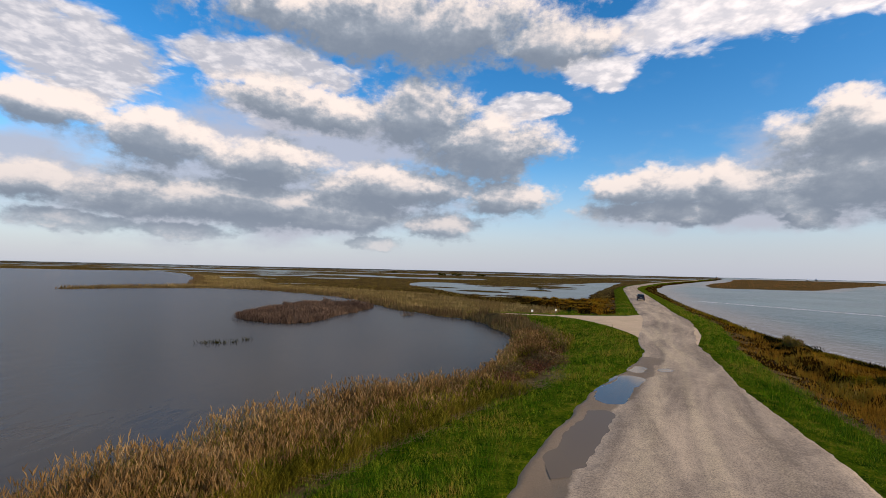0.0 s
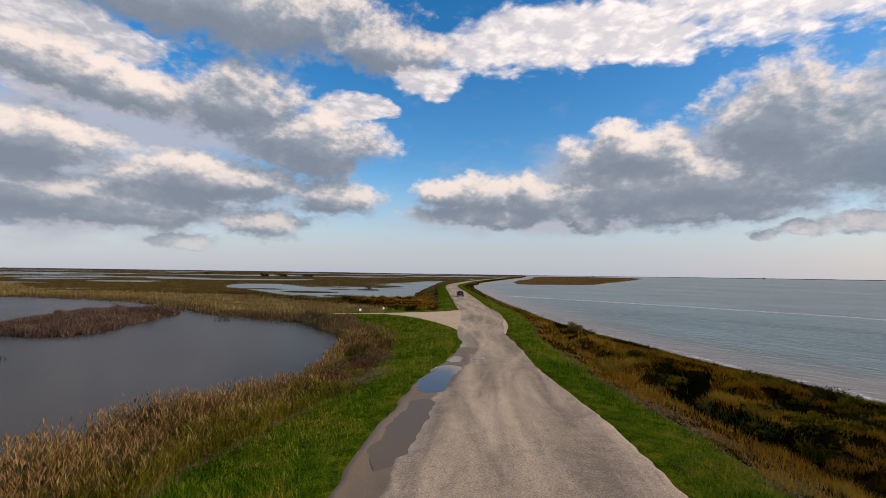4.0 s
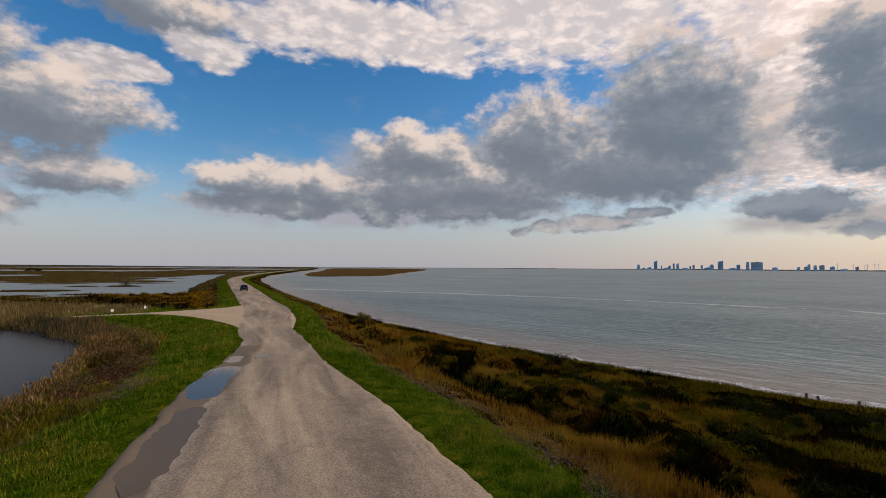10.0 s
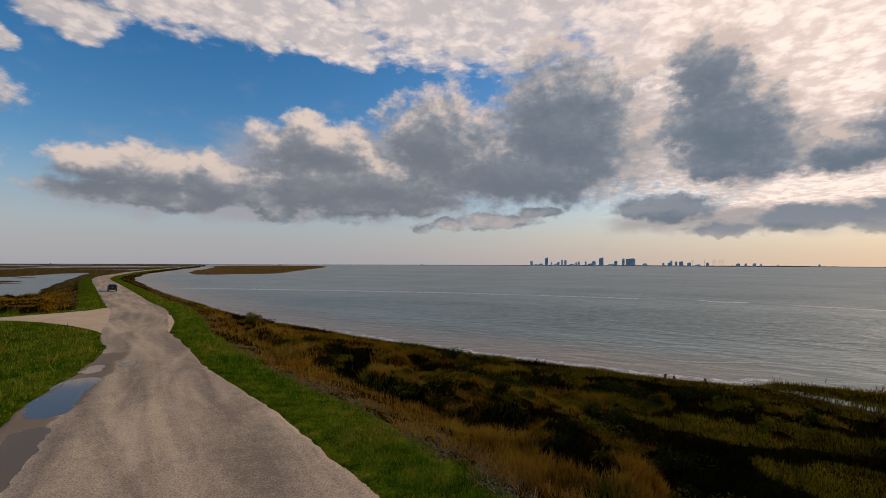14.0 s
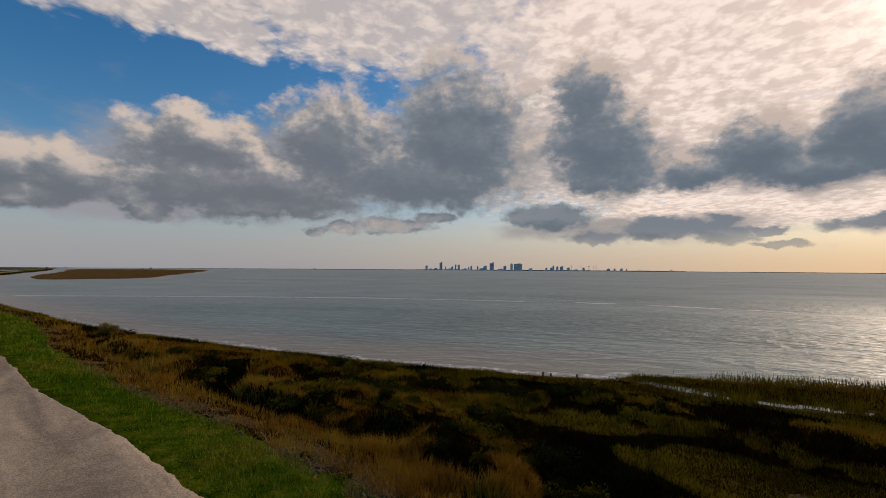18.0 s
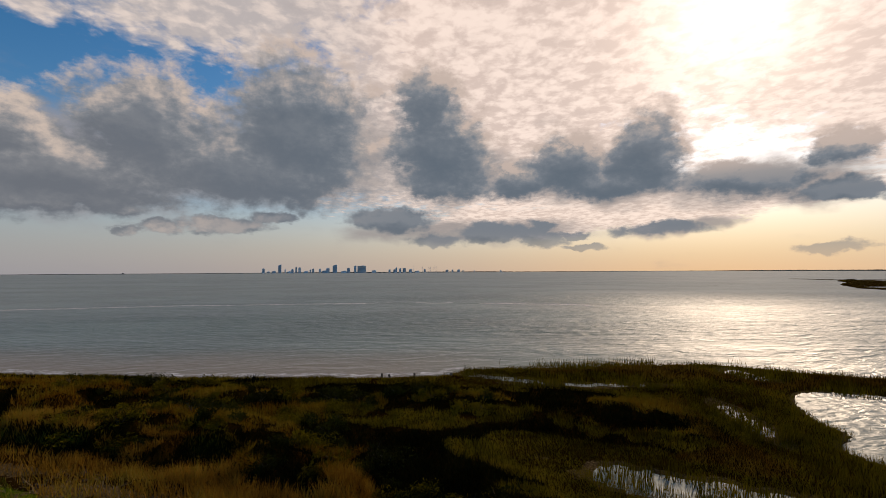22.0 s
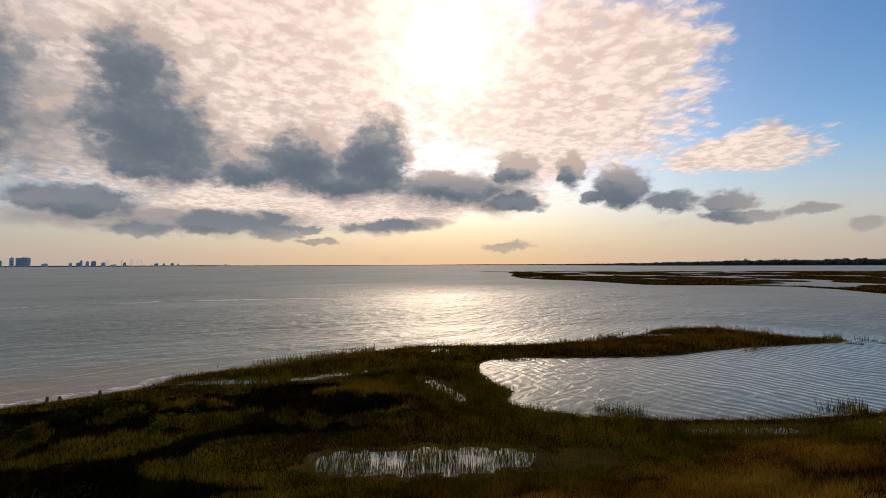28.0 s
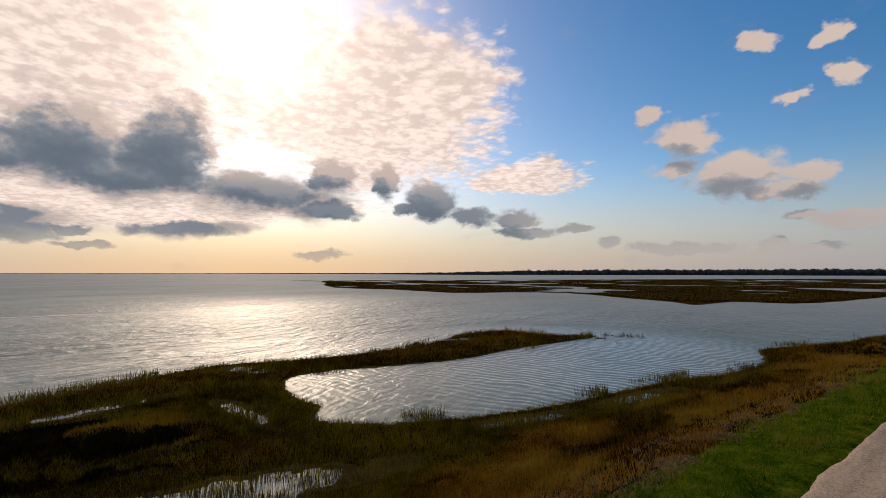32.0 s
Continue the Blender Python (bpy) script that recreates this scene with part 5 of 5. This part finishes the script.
x, y, z, r, road, bay, pond, land = spread(20000, 10, 190, 11, 60)
keep = (bay < pond) & (road > 3.3) & (road < 6.2) & (wobble(x, y, 1.8, 111) > 0.05)
x, y, z = pick(keep, x, y, z)
pebbles("clods", x, y, z, rng.uniform(0.05, 0.16, len(x)), MAT_CLOD, "dark clods of earth along the bank", "earth")
MAT_STONE = plain_material("gravel_stones", (0.36, 0.33, 0.30), 0.85, grain=40.0, vary=0.5)
x, y, z, r, road, bay, pond, land = spread(60000, -5, 190, 8.5, 48)
keep = (road < 0.25) & (bay < pond) & ((road > -1.3) | (wobble(x, y, 2.4, 112) > 0.15)) & (rng.uniform(0, 1, len(x)) < 0.7)
x, y, r, road = pick(keep, x, y, r, road)
pebbles("loose_gravel", x, y, np.full(len(x), 0.045) - 0.04 * (road > -0.1), rng.uniform(0.010, 0.026, len(x)) * np.clip(r / 20, 0.8, 1.6), MAT_STONE, "loose grey gravel on the road", "gravel")

# dead stems standing in the pond
px, py = rng.normal(0, 1.0, 160), rng.normal(0, 0.5, 160)
spots = np.array([(-25.3, 51.6), (-24.7, 51.5), (-24.0, 51.6), (-23.3, 52.2), (-22.6, 54.2), (-26.2, 51.2)])[rng.integers(0, 6, 160)]
foot = np.stack([spots[:, 0] + px * 0.28, spots[:, 1] + py * 0.5, np.full(160, WATER - 0.1)], 1)
stuff("dead_stems", *blades(foot, leaning(160, 0.35), rng.uniform(0.3, 0.75, 160), np.full(160, 0.07)), MAT_SHRUB, 3, "dark dead stems standing in the pond", "stems")


# ---- built things ----
def box_mesh(name, w, d, h, mat, bevel=0.0, z0=0.0, taper=1.0, slope=0.0):
    """A bevelled box standing at z0; taper narrows its top, slope lowers one side of it."""
    bm = bmesh.new()
    vs = []
    for zz, k in ((z0, 1.0), (z0 + h, taper)):
        for sx, sy in ((-1, -1), (1, -1), (1, 1), (-1, 1)):
            vs.append(bm.verts.new((sx * w / 2 * k, sy * d / 2 * k, zz - (slope if zz > z0 and sx < 0 else 0))))
    for f in ((3, 2, 1, 0), (4, 5, 6, 7), (0, 1, 5, 4), (1, 2, 6, 5), (2, 3, 7, 6), (3, 0, 4, 7)):
        bm.faces.new([vs[i] for i in f])
    if bevel:
        bmesh.ops.bevel(bm, geom=bm.edges[:], offset=bevel, segments=2, affect="EDGES")
    me = bpy.data.meshes.new(name)
    bm.to_mesh(me)
    bm.free()
    me.materials.append(mat)
    return me


def loft_mesh(name, sections, mat, bevel=0.0):
    """A body through cross-sections: along y, half width, bottom, top, half width at the top."""
    bm = bmesh.new()
    rows = []
    for yy, hw, b, t, ht in sections:
        rows.append([bm.verts.new(p) for p in ((-hw, yy, b), (-hw * 1.0, yy, b + (t - b) * 0.55), (-ht, yy, t), (ht, yy, t), (hw, yy, b + (t - b) * 0.55), (hw, yy, b))])
    for a, b in zip(rows, rows[1:]):
        for i in range(6):
            bm.faces.new((a[i], b[i], b[(i + 1) % 6], a[(i + 1) % 6]))
    bm.faces.new(rows[0])
    bm.faces.new(rows[-1][::-1])
    bmesh.ops.recalc_face_normals(bm, faces=bm.faces[:])
    if bevel:
        bmesh.ops.bevel(bm, geom=bm.edges[:], offset=bevel, segments=2, affect="EDGES")
    me = bpy.data.meshes.new(name)
    bm.to_mesh(me)
    bm.free()
    me.materials.append(mat)
    return me


def tube_mesh(name, radius, length, mat, axis="Z", sides=14, radius2=None):
    bm = bmesh.new()
    bmesh.ops.create_cone(bm, cap_ends=True, segments=sides, radius1=radius, radius2=radius if radius2 is None else radius2, depth=length)
    if axis == "X":
        bmesh.ops.rotate(bm, verts=bm.verts[:], matrix=Matrix.Rotation(radians(90), 3, "Y"))
    elif axis == "Z":
        bmesh.ops.translate(bm, verts=bm.verts[:], vec=(0, 0, length / 2))
    bmesh.ops.bevel(bm, geom=bm.edges[:], offset=min(radius, length) * 0.06, segments=1, affect="EDGES")
    me = bpy.data.meshes.new(name)
    bm.to_mesh(me)
    bm.free()
    me.materials.append(mat)
    return me


def put_part(name, me, parent, at=(0, 0, 0), turn=(0, 0, 0), label=""):
    ob = link_part(name, me, parent, label)
    ob.matrix_basis = pose(*at, *turn)
    return ob


MAT_PAINT = plain_material("black_car_paint", (0.012, 0.014, 0.018), 0.25, grain=3.0)
MAT_TYRE = plain_material("tyre_rubber", (0.02, 0.02, 0.02), 0.85)
MAT_RIM = plain_material("rim_alloy", (0.45, 0.45, 0.47), 0.35, 0.9)
MAT_GLASS = plain_material("tinted_glass", (0.015, 0.018, 0.022), 0.08, grain=2.0)
MAT_TAIL = plain_material("tail_light", (0.28, 0.012, 0.012), 0.3)
MAT_TRIM = plain_material("black_plastic", (0.03, 0.03, 0.03), 0.6)
MAT_WHITE = plain_material("white_paint", (0.78, 0.78, 0.75), 0.6, vary=0.06)


def suv():
    car = tagged(new("car"), "black estate car seen from behind on the gravel road", "car")
    body = put_part("body", loft_mesh("body", [(-2.28, 0.78, 0.42, 0.95, 0.74), (-2.18, 0.92, 0.36, 1.06, 0.88), (-1.2, 0.95, 0.34, 1.08, 0.92), (0.9, 0.95, 0.34, 1.06, 0.92), (1.9, 0.92, 0.36, 0.96, 0.84), (2.28, 0.78, 0.42, 0.80, 0.70)], MAT_PAINT, 0.04), car)
    put_part("cabin", loft_mesh("cabin", [(-2.08, 0.84, 1.04, 1.10, 0.80), (-1.75, 0.86, 1.04, 1.66, 0.66), (-0.4, 0.88, 1.04, 1.74, 0.70), (0.55, 0.86, 1.04, 1.66, 0.66), (1.15, 0.84, 1.02, 1.06, 0.80)], MAT_PAINT, 0.03), car)
    put_part("rear_window", box_mesh("rear_window", 1.25, 0.03, 0.46, MAT_GLASS, 0.012), car, (0, -1.98, 1.14), (-31, 0, 0))
    put_part("windscreen", box_mesh("windscreen", 1.3, 0.03, 0.72, MAT_GLASS, 0.012), car, (0, 1.13, 1.06), (43, 0, 0))
    for sx in (-1, 1):
        put_part("side_window", box_mesh("side_window", 0.02, 0.95, 0.42, MAT_GLASS, 0.008), car, (sx * 0.865, -0.75, 1.15), (0, sx * -17, 0))
        put_part("side_window", box_mesh("side_window", 0.02, 0.85, 0.42, MAT_GLASS, 0.008), car, (sx * 0.865, 0.25, 1.15), (0, sx * -17, 0))
        put_part("tail_light", box_mesh("tail_light", 0.2, 0.06, 0.32, MAT_TAIL, 0.02), car, (sx * 0.76, -2.22, 0.74), label="red tail light")
        put_part("wing_mirror", box_mesh("wing_mirror", 0.2, 0.12, 0.14, MAT_TRIM, 0.03), car, (sx * 1.02, 0.72, 1.06))
        put_part("roof_rail", box_mesh("roof_rail", 0.04, 1.8, 0.04, MAT_TRIM, 0.01), car, (sx * 0.6, -0.5, 1.73))
        for yy in (-1.42, 1.42):
            wheel = put_part("wheel", tube_mesh("wheel", 0.19, 0.2, MAT_TRIM, "X"), car, (sx * 0.84, yy, 0.35))
            put_part("tyre", tube_mesh("tyre", 0.35, 0.22, MAT_TYRE, "X", 22), wheel)
            put_part("rim", tube_mesh("rim", 0.23, 0.03, MAT_RIM, "X", 12), wheel, (sx * 0.105, 0, 0))
    bumper = put_part("rear_bumper", box_mesh("rear_bumper", 1.78, 0.16, 0.28, MAT_TRIM, 0.04), car, (0, -2.26, 0.36))
    put_part("plate", box_mesh("plate", 0.32, 0.015, 0.16, MAT_WHITE, 0.004), car, (0, -2.26, 0.80), label="white number plate with a grey bar")
    put_part("plate_bar", box_mesh("plate_bar", 0.24, 0.006, 0.05, MAT_TRIM, 0.002), car, (0, -2.27, 0.855))
    return car


car = suv()
car.matrix_world = pose(54.4, 127.4, 0.055, 0, 0, -20.5)

MAT_POST = plain_material("weathered_wood", (0.17, 0.13, 0.09), 0.9, vary=0.4)
for px, py, hh, ww in ((17.4, 89.9, 1.15, 0.42), (22.2, 90.8, 1.25, 0.34), (20.6, 86.4, 0.55, 0.3)):
    post = tagged(new("sign_post"), "small white board on a wooden post in the grass", "sign", "white boards by the old dyke")
    put_part("post", box_mesh("post", 0.11, 0.11, hh, MAT_POST, 0.012), post)
    put_part("board", box_mesh("board", ww, 0.03, 0.40, MAT_WHITE, 0.006, z0=hh - 0.40), post, (0, -0.075, 0))
    post.matrix_world = pose(px, py, on_ground(px, py) - 0.03, 0, 0, 8)

for px, py, hh, lean in ((39.1, 3.6, 0.26, 6), (39.2, 2.9, 0.20, -9), (39.2, 1.0, 0.24, 4), (39.4, -2.0, 0.22, -5)):
    stake = tagged(new("stake"), "short dark wooden stake standing at the water's edge", "stake", "stakes along the bay shore")
    put_part("shaft", tube_mesh("shaft", 0.10, hh + 0.3, MAT_POST, "Z", 8, 0.085), stake)
    put_part("cap", tube_mesh("cap", 0.085, 0.02, MAT_TRIM, "Z", 8, 0.06), stake, (0, 0, hh + 0.3))
    stake.matrix_world = pose(px, py, WATER - 0.15, lean, lean * 0.6, 0)

# the town across the bay; wall and glass colours paled to carry the haze
MAT_TOWN = [plain_material("hazed_town_wall", (0.66, 0.72, 0.76), 0.7, grain=0.02), plain_material("hazed_town_glass", (0.36, 0.47, 0.55), 0.25, grain=0.03), plain_material("town_brick", (0.58, 0.55, 0.53), 0.8, grain=0.02)]
TOWN_A = [(69.08, 21, 42), (70.21, 33, 17), (70.86, 26, 85), (71.45, 10, 34), (72.25, 22, 34), (72.68, 14, 56), (73.07, 21, 53), (74.3, 13, 30), (74.61, 16, 40), (75.39, 15, 39), (76.31, 30, 44), (77.13, 38, 84), (78.73, 26, 44), (79.54, 22, 68), (80.32, 76, 68)]
TOWN_B = [(81.82, 35, 21), (83.7, 19, 26), (84.28, 20, 29), (84.52, 16, 48), (84.99, 20, 40), (85.49, 30, 42), (86.26, 28, 30), (88.01, 19, 30), (90.77, 27, 22), (91.45, 17, 22), (92.2, 23, 24), (92.75, 11, 20), (94.15, 10, 14), (97.38, 14, 15),
          (69.6, 26, 12), (71.9, 30, 13), (73.8, 40, 14), (75.9, 40, 18), (78.2, 50, 14), (87.1, 40, 12)]
for i, (b, w, h) in enumerate(TOWN_A + TOWN_B):
    h = h * 0.88
    glass = h > 70
    kind = "hotel tower" if h > 35 else "low building"
    house = tagged(new("building"), f"far {'glass' if glass else 'grey'} {kind} across the bay", "building", "town across the bay")
    mat = MAT_TOWN[1] if glass or i % 5 == 2 else MAT_TOWN[i % 3 if i % 3 != 1 else 0]
    put_part("wall", box_mesh("wall", w, max(14, w * 0.6), h + 3, mat, 0.4, slope=h * 0.14 if glass else 0), house)
    if not glass:
        put_part("roof_plant", box_mesh("roof_plant", w * 0.45, 8, 4, MAT_TOWN[0], 0.3), house, (w * 0.12, 0, h + 2.95))
    for k in range(int(h // 12)):
        put_part("window_band", box_mesh("window_band", w * 0.88, 0.6, 4.0, MAT_TOWN[1], 0.0), house, (0, -max(14, w * 0.6) / 2 - 0.2, 6 + k * 11))
    house.matrix_world = pose(4300 * math.sin(radians(b)), 4300 * math.cos(radians(b)), WATER - 0.4, 0, 0, -b)

for b in (86.62, 87.74, 88.53, 88.71, 89.15, 89.42):
    mill = tagged(new("wind_turbine"), "far white wind turbine across the bay", "wind turbine", "turbines across the bay")
    put_part("mast", tube_mesh("mast", 1.6, 46, MAT_WHITE, "Z", 8, 0.9), mill)
    hub = put_part("hub", tube_mesh("hub", 1.2, 3.0, MAT_WHITE, "X", 8), mill, (0, 0, 46), (0, 0, 90))
    for k in range(3):
        put_part("blade", box_mesh("blade", 1.4, 0.4, 18, MAT_WHITE, 0.1, taper=0.3), mill, (0, -2.0, 46), (0, 120 * k + b * 7 % 60, 0))
    mill.matrix_world = pose(4350 * math.sin(radians(b)), 4350 * math.cos(radians(b)), WATER - 0.4, 0, 0, -b)

tower = tagged(new("water_tower"), "pale water tower above the far woods", "water tower")
for k in range(4):
    put_part("leg", tube_mesh("leg", 0.7, 30, MAT_TOWN[0], "Z", 6), tower, (4 * math.cos(k * math.pi / 2), 4 * math.sin(k * math.pi / 2), 0))
put_part("tank", tube_mesh("tank", 7, 8, MAT_WHITE, "Z", 16, 6), tower, (0, 0, 29.5))
tower.matrix_world = pose(3450 * math.sin(radians(155.7)), 3450 * math.cos(radians(155.7)), WATER - 0.3)

for b, d, s in ((38.9, 1500, 1.0), (30.6, 1700, 1.0), (55.65, 2600, 1.2), (38.2, 1550, 0.8), (18.0, 1900, 1.0)):
    hut = tagged(new("marsh_hut"), "small wooden hut on stilts over the marsh", "hut", "huts on the marsh")
    for sx in (-1, 1):
        for sy in (-1, 1):
            put_part("stilt", box_mesh("stilt", 0.4, 0.4, 4.4, MAT_POST, 0.03), hut, (sx * 1.7, sy * 1.7, -0.3))
    put_part("cabin", box_mesh("cabin", 4.6, 4.6, 3.2, MAT_POST, 0.08), hut, (0, 0, 4.05))
    put_part("roof", box_mesh("roof", 5.4, 5.4, 1.5, MAT_TOWN[0], 0.05, taper=0.25), hut, (0, 0, 7.2))
    hut.matrix_world = pose(d * math.sin(radians(b)), d * math.cos(radians(b)), WATER, 0, 0, b) @ Matrix.Diagonal((s, s, s, 1))

# low land and woods along the horizon, with distance haze painted into their colour
b = np.radians(np.concatenate([rng.uniform(-60, 205, 46000), rng.uniform(122, 205, 34000)]))
deg = np.degrees(b)
grow = 5.0 * ease(deg, -62, -40) * ease(deg, 16, 6) + 3.0 * ease(deg, 40, 52) + 5 * ease(deg, 66, 72) * ease(deg, 100, 95) + 3 * ease(deg, 118, 128) + 20 * ease(deg, 134, 165)
dist = 4450 - 2450 * ease(deg, 118, 150) + rng.uniform(-60, 250, len(b))
x, y = dist * np.sin(b), dist * np.cos(b)
tall = (grow + 1.2) * (0.82 + 0.22 * wobble(deg * 30, deg * 0, 9, 121, 4)) * rng.uniform(0.6, 1.0, len(b))
stuff("far_woods", *blades(np.stack([x, y, np.full(len(b), WATER - 0.2)], 1), leaning(len(b), 0.15), tall + 1.2, rng.uniform(8, 26, len(b)) * (1 - 0.4 * ease(deg, 118, 150))), MAT_HAZED_WOOD, 3, "dark low woods along the far shore", "woods")

# foam along the bay shore
MAT_FOAM = plain_material("foam", (0.66, 0.64, 0.61), 0.7, grain=1.0, vary=0.2)


def foam_quads(x, y, long, wide, turn):
    n = len(x)
    c, s = np.cos(turn), np.sin(turn)
    out = []
    for a, b in ((-1, -0.3), (0.2, -1), (1, 0.2), (-0.1, 1)):
        u, v = a * long * 0.5, b * wide * 0.5
        out.append(np.stack([x + u * c - v * s, y + u * s + v * c, WATER + 0.008 + 9e-6 * np.arange(n)], 1))
    return np.stack(out, 1).reshape(-1, 3), np.arange(n * 4).reshape(-1, 4)


sx, sy, sz, r, road, bay, pond, land = spread(45000, 15, 105, 25, 130)
edge = (land > -1.5) & (land < -0.5 + 0.3 * wobble(sx, sy, 3, 133)) & (bay < 2) & (sy > -3) & (wobble(sx, sy, 6, 132) > -0.35)
v2, q2 = foam_quads(sx[edge], sy[edge], rng.uniform(0.4, 1.1, int(edge.sum())), rng.uniform(0.08, 0.2, int(edge.sum())), np.full(int(edge.sum()), 1.35))
stuff("foam", v2, q2, MAT_FOAM, 4, "thin pale line of foam along the bay shore", "foam")

# a long drifting line of foam out on the bay
line = smooth_ring([(86, 165), (100, 132), (112, 100), (122, 58), (128, 12), (124, -14), (116, -38)], 60, closed=False)
DRIFT = 3600
pick_ = rng.integers(0, len(line) - 1, DRIFT)
mixed = rng.uniform(0, 1, DRIFT)[:, None]
at_ = line[pick_] * (1 - mixed) + line[pick_ + 1] * mixed
head = np.arctan2(line[pick_ + 1, 1] - line[pick_, 1], line[pick_ + 1, 0] - line[pick_, 0])
off = rng.normal(0, 1.0, DRIFT) * (0.4 + 1.2 * rng.uniform(0, 1, DRIFT) ** 2) + 2.2 * wobble(at_[:, 0], at_[:, 1], 22, 151)
fx, fy = at_[:, 0] - np.sin(head) * off, at_[:, 1] + np.cos(head) * off
dense = (wobble(fx, fy, 30, 152) > -0.45) & (rng.uniform(0, 1, DRIFT) < 0.75)
v3, q3 = foam_quads(fx[dense], fy[dense], rng.uniform(0.6, 2.2, int(dense.sum())), rng.uniform(0.2, 0.7, int(dense.sum())), head[dense])
stuff("foam", v3, q3, MAT_FOAM, 4, "long broken line of white foam drifting on the bay", "foam")
